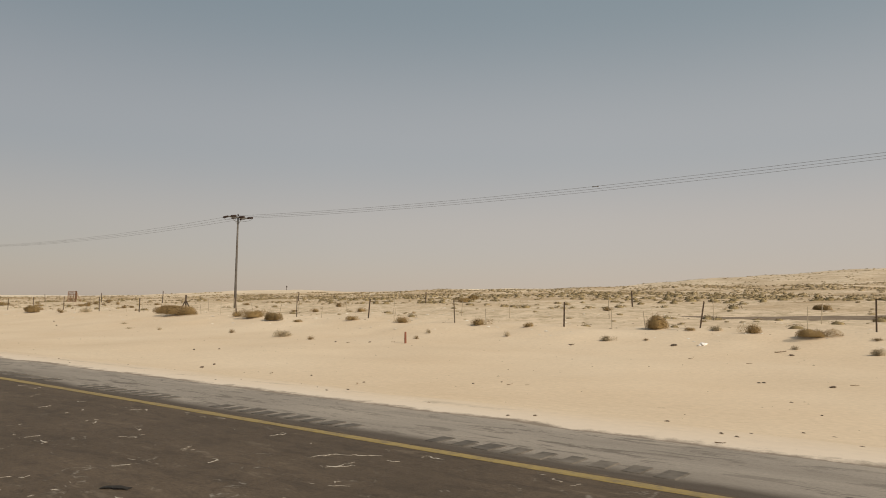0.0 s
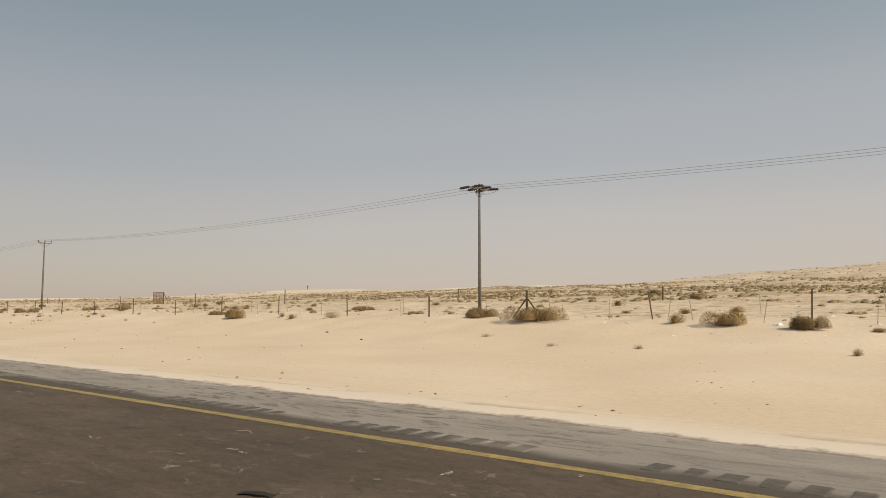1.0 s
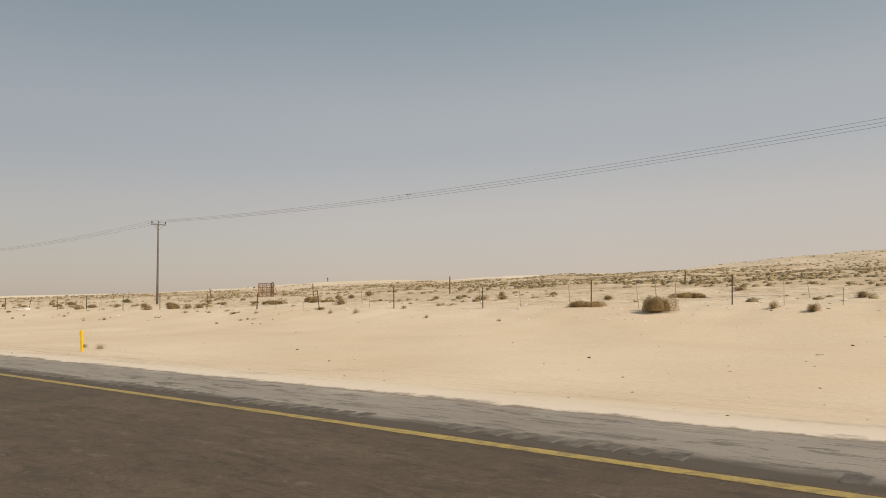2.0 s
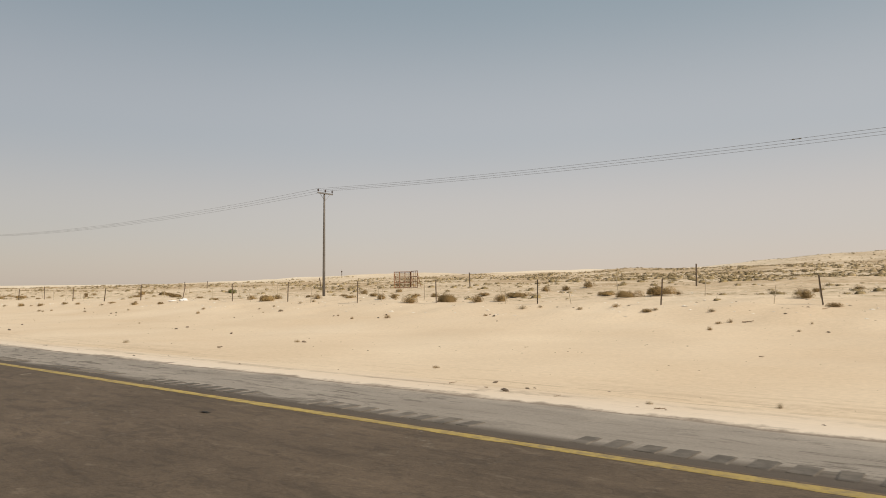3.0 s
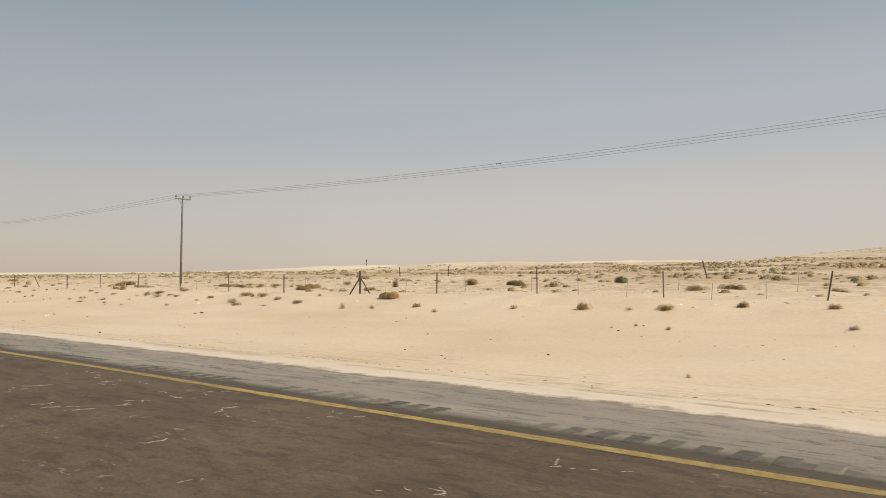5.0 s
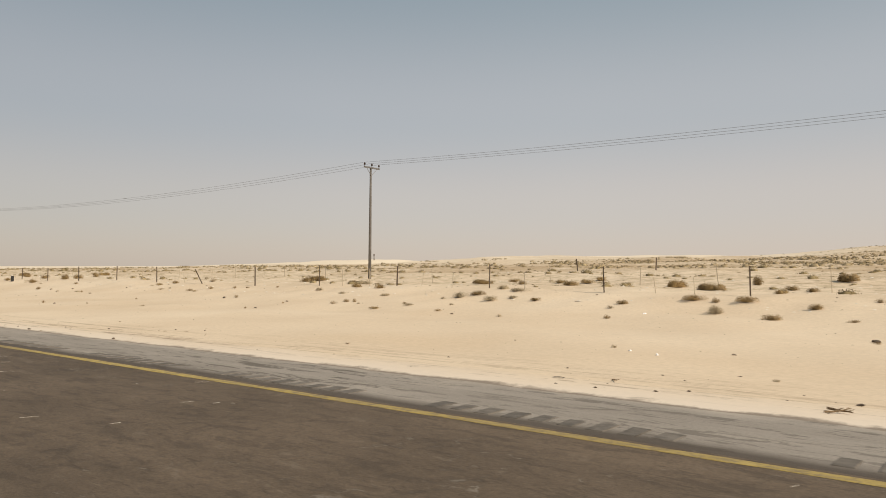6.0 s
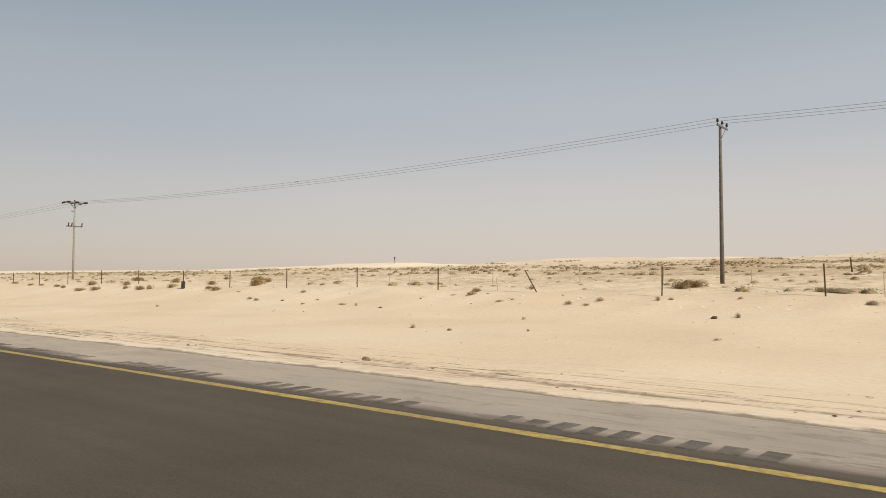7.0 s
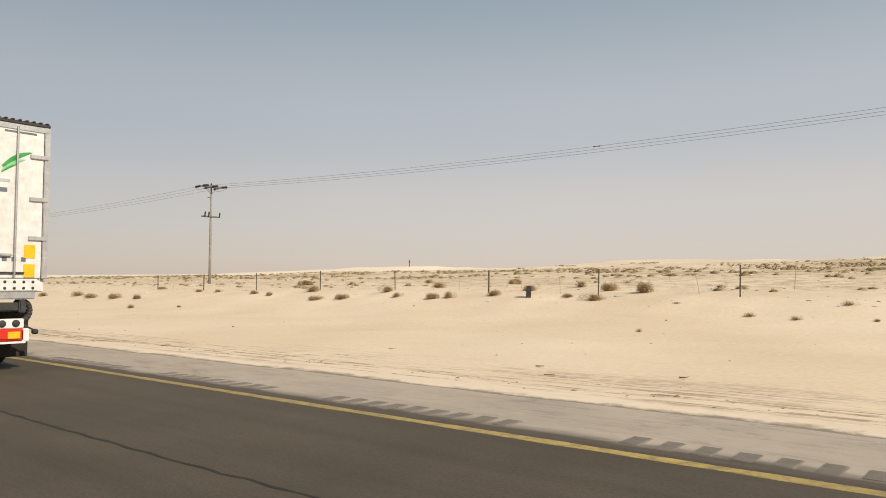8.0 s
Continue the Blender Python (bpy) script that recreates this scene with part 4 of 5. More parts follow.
SHRUBS_E = [
    (-148.7, 38.0, 1.17, 0.49, 0), (-151.5, 39.0, 0.92, 0.46, 0), (-156.5, 29.2, 0.32, 0.21, 1), (-157.3, 32.4, 0.65, 0.26, 0),
    (-159.2, 39.1, 0.68, 0.27, 0), (-161.0, 32.0, 0.82, 0.31, 0), (-161.5, 28.0, 0.35, 0.21, 1), (-162.2, 61.7, 1.21, 0.66, 0), (-163.1, 33.2, 0.41, 0.22, 0),
    (-166.3, 32.6, 0.70, 0.25, 0), (-168.7, 28.2, 0.27, 0.19, 0), (-170.3, 27.8, 0.48, 0.22, 0), (-171.6, 31.8, 0.61, 0.27, 0), (-175.2, 32.1, 0.61, 0.34, 0),
    (-175.8, 25.4, 0.29, 0.20, 0), (-177.4, 26.2, 0.21, 0.15, 0), (-178.1, 30.9, 0.74, 0.37, 0), (-179.7, 30.7, 0.34, 0.20, 0), (-180.9, 42.8, 1.25, 0.42, 0)]
SHRUBS_F = [
    (-182.0, 30.6, 0.77, 0.46, 0), (-185.7, 30.3, 0.55, 0.29, 1), (-189.6, 28.8, 0.37, 0.26, 0), (-192.0, 30.1, 0.59, 0.28, 0), (-196.5, 32.8, 1.29, 0.54, 0),
    (-196.8, 66.7, 1.28, 0.96, 2), (-202.3, 30.2, 0.67, 0.31, 0), (-202.8, 23.2, 0.24, 0.11, 0), (-204.0, 33.6, 0.40, 0.23, 0), (-204.2, 29.0, 0.50, 0.16, 0),
    (-205.9, 31.5, 0.67, 0.28, 0), (-206.9, 28.7, 0.73, 0.29, 0), (-208.2, 42.5, 0.68, 0.30, 0), (-208.4, 36.4, 0.67, 0.27, 0), (-208.8, 32.5, 0.91, 0.34, 0),
    (-209.1, 58.3, 1.41, 0.80, 0), (-209.6, 44.5, 0.80, 0.38, 0), (-211.2, 32.8, 1.01, 0.35, 0), (-212.7, 39.3, 1.36, 0.53, 0), (-212.8, 27.2, 0.40, 0.21, 0)]
SHRUBS_G = [
    (-214.1, 31.6, 0.66, 0.24, 0), (-215.8, 42.9, 1.36, 0.59, 0), (-218.8, 31.5, 0.57, 0.20, 0), (-221.2, 39.5, 0.94, 0.38, 0), (-221.2, 33.7, 1.05, 0.23, 1),
    (-221.5, 27.0, 0.49, 0.16, 0), (-222.5, 42.3, 0.88, 0.41, 0), (-223.1, 32.4, 0.99, 0.29, 0), (-224.2, 43.8, 0.93, 0.28, 0), (-225.7, 27.1, 0.65, 0.15, 0),
    (-226.7, 42.9, 0.79, 0.40, 0), (-229.2, 31.6, 0.71, 0.18, 1), (-229.6, 46.4, 0.79, 0.32, 0), (-230.0, 28.1, 0.43, 0.22, 0), (-231.3, 44.8, 1.57, 0.44, 0),
    (-231.5, 33.5, 0.68, 0.43, 0), (-233.5, 27.4, 0.19, 0.13, 0), (-234.3, 34.3, 0.83, 0.38, 0), (-247.3, 41.2, 1.22, 0.51, 0)]
SHRUBS_H = [
    (-248.1, 32.3, 0.55, 0.24, 0), (-253.3, 31.2, 0.54, 0.13, 0), (-254.9, 37.0, 0.52, 0.39, 0), (-256.3, 32.8, 0.71, 0.24, 0), (-257.5, 35.1, 0.69, 0.31, 0),
    (-259.1, 28.3, 0.23, 0.11, 0), (-262.8, 29.0, 0.62, 0.15, 1), (-266.1, 28.8, 0.32, 0.11, 0), (-268.7, 29.4, 0.28, 0.14, 0), (-270.0, 32.2, 0.55, 0.24, 0),
    (-271.3, 29.3, 0.48, 0.23, 0), (-273.2, 30.2, 0.55, 0.25, 0), (-275.5, 24.7, 0.25, 0.18, 0), (-276.8, 31.8, 0.38, 0.10, 0), (-279.9, 35.5, 1.01, 0.72, 0),
    (-281.4, 32.9, 1.08, 0.45, 0), (-283.2, 33.6, 0.67, 0.27, 0), (-283.2, 38.4, 1.21, 0.64, 0), (-287.1, 42.4, 0.74, 0.55, 0), (-287.4, 32.7, 0.88, 0.39, 0)]
SHRUBS_I = [
    (-287.5, 36.6, 1.04, 0.46, 0), (-291.2, 32.0, 0.99, 0.45, 0), (-294.2, 32.3, 0.60, 0.38, 0), (-295.4, 37.9, 1.14, 0.51, 0), (-295.6, 47.8, 1.28, 0.57, 0),
    (-295.8, 33.2, 0.88, 0.44, 0), (-298.1, 31.4, 0.98, 0.43, 0), (-300.1, 31.0, 1.06, 0.36, 0), (-303.2, 33.5, 1.17, 0.52, 0), (-306.2, 32.1, 0.56, 0.36, 0),
    (-308.5, 52.6, 0.94, 0.48, 0), (-308.5, 32.6, 0.74, 0.30, 0), (-308.8, 26.7, 0.28, 0.18, 0), (-313.9, 26.0, 0.60, 0.34, 0), (-314.2, 33.3, 0.63, 0.27, 0),
    (-316.6, 33.2, 0.80, 0.27, 0), (-320.2, 47.3, 1.54, 0.69, 0), (-320.4, 30.0, 0.80, 0.50, 0), (-323.0, 29.4, 1.09, 0.60, 0), (-324.6, 34.6, 1.01, 0.30, 0)]
SHRUBS_J = [
    (-327.7, 29.8, 1.22, 0.54, 0), (-331.6, 30.4, 1.02, 0.56, 0), (-336.8, 29.5, 0.80, 0.53, 0)]
SHRUBS_K = [
    (-23.8, 28.4, 0.35, 0.26, 0), (-10.6, 34.5, 0.69, 0.29, 1), (-6.3, 30.2, 0.43, 0.2, 1), (-3.5, 29.7, 0.56, 0.33, 1), (-45.8, 8.7, 0.1, 0.07, 1),
    (-50.0, 13.2, 0.13, 0.1, 1), (-54.0, 28.9, 0.55, 0.2, 1), (-45.2, 26.7, 0.48, 0.21, 1), (-109.1, 28.0, 0.26, 0.21, 0), (-109.1, 30.5, 0.23, 0.25, 0),
    (-106.1, 28.7, 0.21, 0.12, 1), (-106.0, 30.3, 0.13, 0.15, 1), (-110.4, 32.2, 0.4, 0.21, 1), (-102.6, 12.2, 0.12, 0.12, 1), (-103.2, 8.6, 0.13, 0.06, 1),
    (-126.3, 36.3, 0.85, 0.57, 0), (-125.5, 52.5, 1.35, 0.46, 0), (-120.6, 32.6, 0.49, 0.31, 1), (-119.9, 33.3, 0.36, 0.18, 1)]
SHRUBS_L = [
    (-113.2, 32.6, 0.37, 0.19, 1), (-129.2, 28.2, 0.26, 0.19, 0), (-111.1, 13.9, 0.2, 0.11, 0), (-138.2, 41.3, 0.71, 0.54, 0), (-140.5, 21.7, 0.17, 0.13, 1),
    (-142.4, 31.7, 0.29, 0.13, 1), (-139.7, 30.0, 0.18, 0.12, 1), (-147.0, 40.0, 0.7, 0.27, 0), (-145.4, 52.1, 0.84, 0.34, 0), (-141.7, 47.7, 0.67, 0.38, 0),
    (-140.2, 33.6, 0.39, 0.19, 1), (-141.4, 32.2, 0.29, 0.16, 1), (-168.5, 27.4, 0.28, 0.22, 1), (-167.0, 32.0, 0.37, 0.26, 0), (-199.4, 57.8, 1.1, 0.56, 0),
    (-155.3, 27.6, 0.2, 0.16, 2), (-165.8, 29.9, 0.16, 0.19, 0), (-161.5, 67.1, 1.04, 0.65, 0), (-171.1, 14.5, 0.16, 0.12, 1)]
SHRUBS_M = [
    (-194.2, 28.9, 0.4, 0.25, 0), (-203.3, 14.3, 0.21, 0.07, 1), (-209.4, 30.3, 0.7, 0.45, 1), (-210.1, 32.5, 0.5, 0.32, 0), (-214.2, 30.5, 0.41, 0.19, 1),
    (-217.5, 26.3, 0.25, 0.17, 1), (-208.1, 17.7, 0.21, 0.11, 1), (-222.3, 44.2, 1.07, 0.31, 0), (-250.5, 21.1, 0.26, 0.22, 0), (-232.9, 24.3, 0.16, 0.16, 0),
    (-229.8, 29.0, 0.52, 0.23, 0), (-225.2, 28.8, 0.3, 0.15, 0), (-249.2, 31.2, 0.52, 0.28, 0), (-245.2, 32.4, 0.34, 0.26, 0), (-240.7, 29.3, 0.31, 0.29, 0),
    (-249.0, 26.8, 0.2, 0.18, 1), (-245.6, 21.7, 0.16, 0.14, 1), (-248.1, 30.9, 0.48, 0.16, 0), (-244.9, 33.3, 0.37, 0.17, 0)]
SHRUBS_N = [
    (-241.9, 33.7, 0.31, 0.17, 0), (-239.1, 21.8, 0.37, 0.11, 1), (-247.0, 42.3, 1.47, 0.57, 0), (-236.6, 33.0, 0.63, 0.24, 1), (-239.0, 39.4, 1.38, 0.32, 1),
    (-290.2, 32.3, 0.64, 0.5, 0), (-261.4, 28.7, 0.24, 0.22, 0), (-257.7, 33.0, 0.45, 0.11, 1), (-252.8, 31.7, 0.3, 0.15, 1)]
SHRUBS_S = [
    (-154.4, 17.6, 0.50, 0.2, 2),     (-80.3, 32.9, 1.35, 1.0, 0), (-136.0, 69.4, 1.2, 0.88, 0), (-137.8, 67.8, 1.02, 0.7, 0), (-140.5, 67.8, 1.04, 0.9, 0), (-82.3, 37.9, 0.47, 0.24, 0),
    (-75.1, 33.3, 0.53, 0.46, 0), (-70.2, 33.7, 1.11, 0.56, 1), (-86.2, 52.2, 2.51, 0.6, 0), (-85.7, 64.0, 1.03, 0.46, 0), (-101.1, 59.0, 0.86, 0.43, 0),
    (-103.9, 54.4, 0.6, 0.61, 0), (-93.0, 31.0, 0.32, 0.25, 0), (-87.7, 30.6, 0.23, 0.19, 0), (-151.7, 37.7, 0.89, 0.57, 0), (-229.0, 60.1, 0.96, 0.54, 0),
    (-204.5, 59.7, 1.93, 0.67, 0), (-180.0, 47.2, 1.33, 0.62, 0), (-173.8, 46.5, 0.91, 0.29, 0), (-143.4, 44.2, 0.97, 0.41, 0)]
SHRUBS_T = [
    (-141.0, 35.5, 0.47, 0.27, 1), (-213.3, 51.5, 0.8, 0.86, 0), (-196.7, 29.0, 0.46, 0.47, 1)]
SHRUBS_U = [
    (-229.2, 29.0, 0.33, 0.28, 0), (-228.3, 28.4, 0.21, 0.14, 1), (-224.5, 28.3, 0.58, 0.15, 1), (-224.6, 31.3, 0.31, 0.2, 1), (-223.8, 31.8, 0.73, 0.4, 1), (-222.7, 29.6, 0.34, 0.16, 1),
    (-222.7, 34.4, 0.77, 0.31, 1), (-221.5, 31.5, 0.74, 0.34, 1), (-220.4, 31.9, 0.63, 0.17, 1), (-233.3, 32.0, 0.56, 0.19, 1), (-239.7, 39.4, 0.56, 0.32, 0)]
SHRUBS = SHRUBS_S + SHRUBS_T + SHRUBS_K + SHRUBS_L + SHRUBS_M + SHRUBS_N + SHRUBS_A + SHRUBS_B + SHRUBS_C + SHRUBS_D + SHRUBS_E + SHRUBS_F + SHRUBS_G + SHRUBS_H + SHRUBS_I + SHRUBS_J + SHRUBS_U
rnd = random.Random(5)
for x, y, wide, high, kind in SHRUBS:
    shrub(x, y, wide, max(high, 0.22 * wide), kind, rnd)


def far_scrub(name, count, area, sizes, seed, blades, label, need, slant=1.9, mat=FARSCRUB):
    """Scrub too plentiful to count: clumps of small blades on the ground."""
    r = np.random.RandomState(seed)
    n = count * 8
    y = area[2] + (area[3] - area[2]) * r.random_sample(n) ** area[4]
    x = area[0] - slant * (y - 35) + (area[1] - area[0] + slant * (y - 35)) * r.random_sample(n)
    thick = 0.5 + 0.5 * waves(x, y, 38, 21) + 0.32 * waves(x * 0.5, y, 7, 22)
    thick = thick - 0.45 * soft(280, 360, -x) * soft(130, 220, y)
    keep = np.flatnonzero(thick > need + r.uniform(-0.2, 0.3, n))[:count]
    x, y = x[keep], y[keep]
    n = len(x)
    wide = sizes[0] + (sizes[1] - sizes[0]) * r.random_sample(n) ** 1.7
    base = np.stack([x, y, height(x, y) - 0.02], -1)[:, None]
    wide = wide[:, None, None]
    high = wide * r.uniform(0.24, 0.46, (n, 1, 1))
    a, q = r.uniform(0, 6.283, (n, blades)), r.random_sample((n, blades)) ** 0.7
    q = q * (0.8 + 0.2 * np.sin(3 * a + x[:, None]))
    h = r.random_sample((n, blades)) ** 1.2 * np.sqrt(np.maximum(0, 1 - q * q * 0.85))
    c = base + np.stack([np.cos(a) * q * wide[..., 0] * 0.72, np.sin(a) * q * wide[..., 0] / 2, h * high[..., 0]], -1)
    u = r.normal(0, 1, (n, blades, 3)) * (1, 1, 0.7)
    u *= wide * r.uniform(0.4, 0.8, (n, blades, 1)) / math.sqrt(blades) / np.linalg.norm(u, axis=-1, keepdims=True)
    v = r.normal(0, 0.5, (n, blades, 3)) * (1, 1, 0) + (0, 0, 1)
    v *= high * r.uniform(0.55, 1.0, (n, blades, 1)) / math.sqrt(blades) / np.linalg.norm(v, axis=-1, keepdims=True)
    T = np.stack([c - u - v * 0.7, c + u - v, c + u * 0.2 + v * 1.2], 2)
    out = np.stack([np.cos(a) * q, np.sin(a) * q, 0.35 + h], -1)
    flip = (np.cross(T[:, :, 1] - T[:, :, 0], T[:, :, 2] - T[:, :, 0]) * out).sum(-1) < 0
    T[flip] = T[flip][:, ::-1]
    V = T.reshape(-1, 3)
    N = np.repeat((out / np.linalg.norm(out, axis=-1, keepdims=True)).reshape(-1, 3), 3, axis=0)
    F = np.arange(len(V)).reshape(-1, 3).tolist()
    # a low lumpy body of dense twigs inside each clump
    k = np.arange(7) * 0.8976
    rings = []
    for share, up in ((0.34, 0.0), (0.28, 0.40), (0.15, 0.62)):
        rr = share * wide * r.uniform(0.75, 1.2, (n, 7, 1))
        rings.append(base + np.stack([1.4 * np.cos(k), np.sin(k), 0 * k], -1) * rr + np.array((0, 0, 1)) * high * up * r.uniform(0.85, 1.15, (n, 7, 1)))
    body = np.concatenate(rings + [base + np.array((0, 0, 1)) * high * 0.68], 1)
    i0 = len(V)
    for m in range(n):
        o = i0 + 22 * m
        for j in range(7):
            w = (j + 1) % 7
            F += [(o + j, o + w, o + 7 + w, o + 7 + j), (o + 7 + j, o + 7 + w, o + 14 + w, o + 14 + j), (o + 14 + j, o + 14 + w, o + 21)]
    V = np.concatenate([V, body.reshape(-1, 3)])
    lean = body - base + np.array((0, 0, 0.15)) * wide
    N = np.concatenate([N, (lean / np.linalg.norm(lean, axis=-1, keepdims=True)).reshape(-1, 3)])
    me = bpy.data.meshes.new(name)
    me.from_pydata(V.tolist(), [], F)
    me.normals_split_custom_set_from_vertices(N.tolist())
    me.materials.append(mat)
    return tagged(new(name, me), label, "scrub", kind="stuff")


far_scrub("scrub_behind_fence", 1000, (-430, -2, 36.5, 75, 1.1), (0.16, 0.85), 41, 200, "low grey-olive scrub scattered behind the fence", 0.38)
far_scrub("scrub_on_plain", 1900, (-430, 10, 68, 112, 1.0), (0.25, 1.25), 42, 130, "patchy olive scrub on the stony plain", 0.50)
far_scrub("scrub_below_ridge", 3600, (-430, 10, 108, 190, 1.0), (0.35, 1.6), 47, 50, "patchy brown scrub below the low ridges", 0.50, mat=FARSCRUB_HAZED)
far_scrub("scrub_on_ridge", 5200, (-520, 20, 180, 275, 1.0), (0.45, 1.7), 43, 34, "sparse scrub on the low sandy ridges, paled for haze", 0.52, mat=FARSCRUB_HAZED)
far_scrub("scrub_on_slope", 1500, (-150, 15, 96, 235, 1.0), (0.4, 1.6), 48, 50, "dense olive-brown scrub on the gentle slope", 0.42, 0.25)
far_scrub("scrub_on_crest", 1100, (-250, 20, 270, 330, 1.0), (0.4, 1.3), 46, 40, "brown scrub along the crest of the ridge", 0.42, 0.1)
far_scrub("scrub_far_plain", 600, (-900, -200, 330, 700, 1.0), (0.8, 2.2), 44, 24, "thin scrub on the far sandy plain", 0.55)
far_scrub("scrub_on_far_hill", 1500, (-330, 60, 480, 830, 1.0), (0.8, 2.2), 45, 30, "thin brown scrub on the far sandy hill", 0.45, 0.1)


# ---- stones and litter ----
def stone_mesh(seed):
    r = random.Random(seed)
    bm = bmesh.new()
    bmesh.ops.create_icosphere(bm, subdivisions=2, radius=0.5)
    for v in bm.verts:
        k = 1 + 0.35 * noise.noise(v.co * 2.1 + Vector((seed, 0, 0))) + 0.1 * noise.noise(v.co * 6)
        v.co = Vector((v.co.x * k, v.co.y * k * 0.75, v.co.z * k * 0.42))
    me = bpy.data.meshes.new("stone")
    bm.to_mesh(me)
    bm.free()
    me.materials.append(STONE)
    return me


STONES = [stone_mesh(k) for k in range(5)]
LAID_K = [
    (-27.3, 17.8, 0.12), (-26.5, 18.5, 0.12), (-19.3, 12.9, 0.14), (-20.4, 14.1, 0.13), (-15.0, 13.5, 0.08), (-12.7, 13.2, 0.07), (-9.0, 8.5, 0.04), (-8.9, 8.9, 0.04),
    (-26.5, 25.3, 0.14), (-25.0, 26.2, 0.14), (-10.6, 15.0, 0.07), (-10.2, 15.7, 0.07), (-5.1, 8.1, 0.03), (-4.8, 8.3, 0.04), (-4.4, 11.9, 0.08), (-2.5, 8.6, 0.03),
    (-2.3, 8.5, 0.04), (-2.6, 14.8, 0.05), (-2.4, 12.3, 0.04), (-11.0, 30.1, 0.24), (-6.1, 28.7, 0.17), (-5.1, 20.3, 0.09), (-5.0, 20.4, 0.1), (-3.3, 20.0, 0.14),
    (-43.3, 11.9, 0.07), (-39.3, 12.0, 0.08), (-64.9, 28.4, 0.2), (-60.3, 26.6, 0.18), (-121.0, 30.5, 0.2), (-119.7, 28.9, 0.11)]
LAID_L = [
    (-121.6, 31.0, 0.12), (-108.0, 12.1, 0.11), (-105.3, 8.5, 0.11), (-105.5, 9.4, 0.07), (-107.3, 31.8, 0.12), (-105.1, 28.6, 0.12), (-128.0, 19.5, 0.18), (-120.7, 17.7, 0.19),
    (-133.2, 19.8, 0.17), (-134.0, 20.9, 0.18), (-138.7, 30.7, 0.31), (-131.8, 29.2, 0.17), (-127.8, 28.9, 0.16), (-128.3, 30.1, 0.16), (-142.0, 14.3, 0.21), (-141.4, 15.0, 0.21),
    (-139.4, 27.5, 0.12), (-147.8, 18.0, 0.15), (-155.7, 27.4, 0.17), (-167.1, 30.0, 0.11), (-157.7, 13.2, 0.1), (-157.9, 13.1, 0.06), (-156.5, 12.2, 0.05), (-161.2, 17.9, 0.08),
    (-160.0, 28.0, 0.11), (-154.0, 26.4, 0.09), (-153.5, 26.7, 0.15), (-165.8, 8.7, 0.09), (-207.1, 13.3, 0.06), (-204.0, 8.3, 0.04)]
LAID_M = [
    (-203.3, 8.5, 0.04), (-203.0, 8.8, 0.03), (-205.2, 18.2, 0.11), (-201.6, 11.8, 0.1), (-202.9, 23.7, 0.22), (-205.2, 13.6, 0.05), (-215.3, 7.9, 0.1), (-248.6, 21.0, 0.21),
    (-233.6, 8.4, 0.05), (-257.7, 8.2, 0.05), (-256.7, 8.6, 0.07), (-309.2, 26.9, 0.28), (-268.7, 29.3, 0.17), (-266.3, 30.2, 0.19), (-265.9, 28.6, 0.16), (-259.1, 28.3, 0.18),
    (-254.7, 30.6, 0.11), (-264.2, 25.2, 0.09), (-263.7, 24.7, 0.09), (-261.9, 25.3, 0.09), (-258.7, 31.2, 0.14), (-241.4, 9.4, 0.2)]
LAID = LAID_K + LAID_L + LAID_M
rnd = random.Random(8)
for i in range(40):  # a few more on the stretches between them
    LAID.append((rnd.choice((rnd.uniform(-98, -55), rnd.uniform(-196, -160), rnd.uniform(-330, -270))), rnd.uniform(9.5, 30), rnd.uniform(0.05, 0.14)))
LAID += [
    (-241.5, 28.9, 0.3), (-234.1, 28.2, 0.17), (-232.4, 24.6, 0.15), (-220.2, 26.4, 0.16), (-219.6, 7.9, 0.09), (-224.2, 12.3, 0.09), (-220.8, 8.1, 0.04), (-218.9, 8.6, 0.05),
    (-219.6, 8.8, 0.05), (-221.7, 14.4, 0.07), (-222.7, 13.9, 0.07)]
for i, (x, y, s) in enumerate(LAID):
    o = new("stone", STONES[i % 5])
    s = max(s, 0.05)
    o.matrix_basis = pose(x, y, level(x, y) + s * 0.14, rnd.uniform(-15, 15), rnd.uniform(-15, 15), rnd.uniform(-40, 40)) @ Matrix.Diagonal((s * 1.1, s * 0.9, s, 1))
    tagged(o, "small dark stone lying on the sand" if s < 0.18 else "larger dark brown stone lying on the sand", "stone", "stones on the sand")


def pebbles(name, count, seed, near, deep, bias, size, mat, label, first=-350, last=2):
    r = np.random.RandomState(seed)
    x, y = r.uniform(first, last, count), near + deep * r.random_sample(count) ** bias
    x = x - 1.2 * np.maximum(0, y - 35) * r.random_sample(count)
    z = height(x, y)
    s = size * np.where(r.random_sample(count) < 0.8, r.uniform(0.012, 0.034, count), r.uniform(0.034, 0.06, count))
    a = r.uniform(0, 6.283, count)
    ring = []
    for k in range(5):
        ring.append(np.stack([x + np.cos(a + 1.2566 * k) * s * r.uniform(0.7, 1.3, count), y + np.sin(a + 1.2566 * k) * s * r.uniform(0.5, 0.9, count), z - 0.004], -1))
    ring.append(np.stack([x + r.uniform(-0.3, 0.3, count) * s, y, z + s * r.uniform(0.2, 0.4, count)], -1))
    V = np.stack(ring, 1).reshape(-1, 3)
    F = [(i + k, i + (k + 1) % 5, i + 5) for i in range(0, len(V), 6) for k in range(5)]
    me = bpy.data.meshes.new(name)
    me.from_pydata(V.tolist(), [], F)
    me.materials.append(mat)
    return tagged(new(name, me), label, "pebbles", kind="stuff")


pebbles("pebbles", 3000, 61, 8.2, 26, 1.3, 1.0, PEBBLE, "scattered brown pebbles and grit on sand")
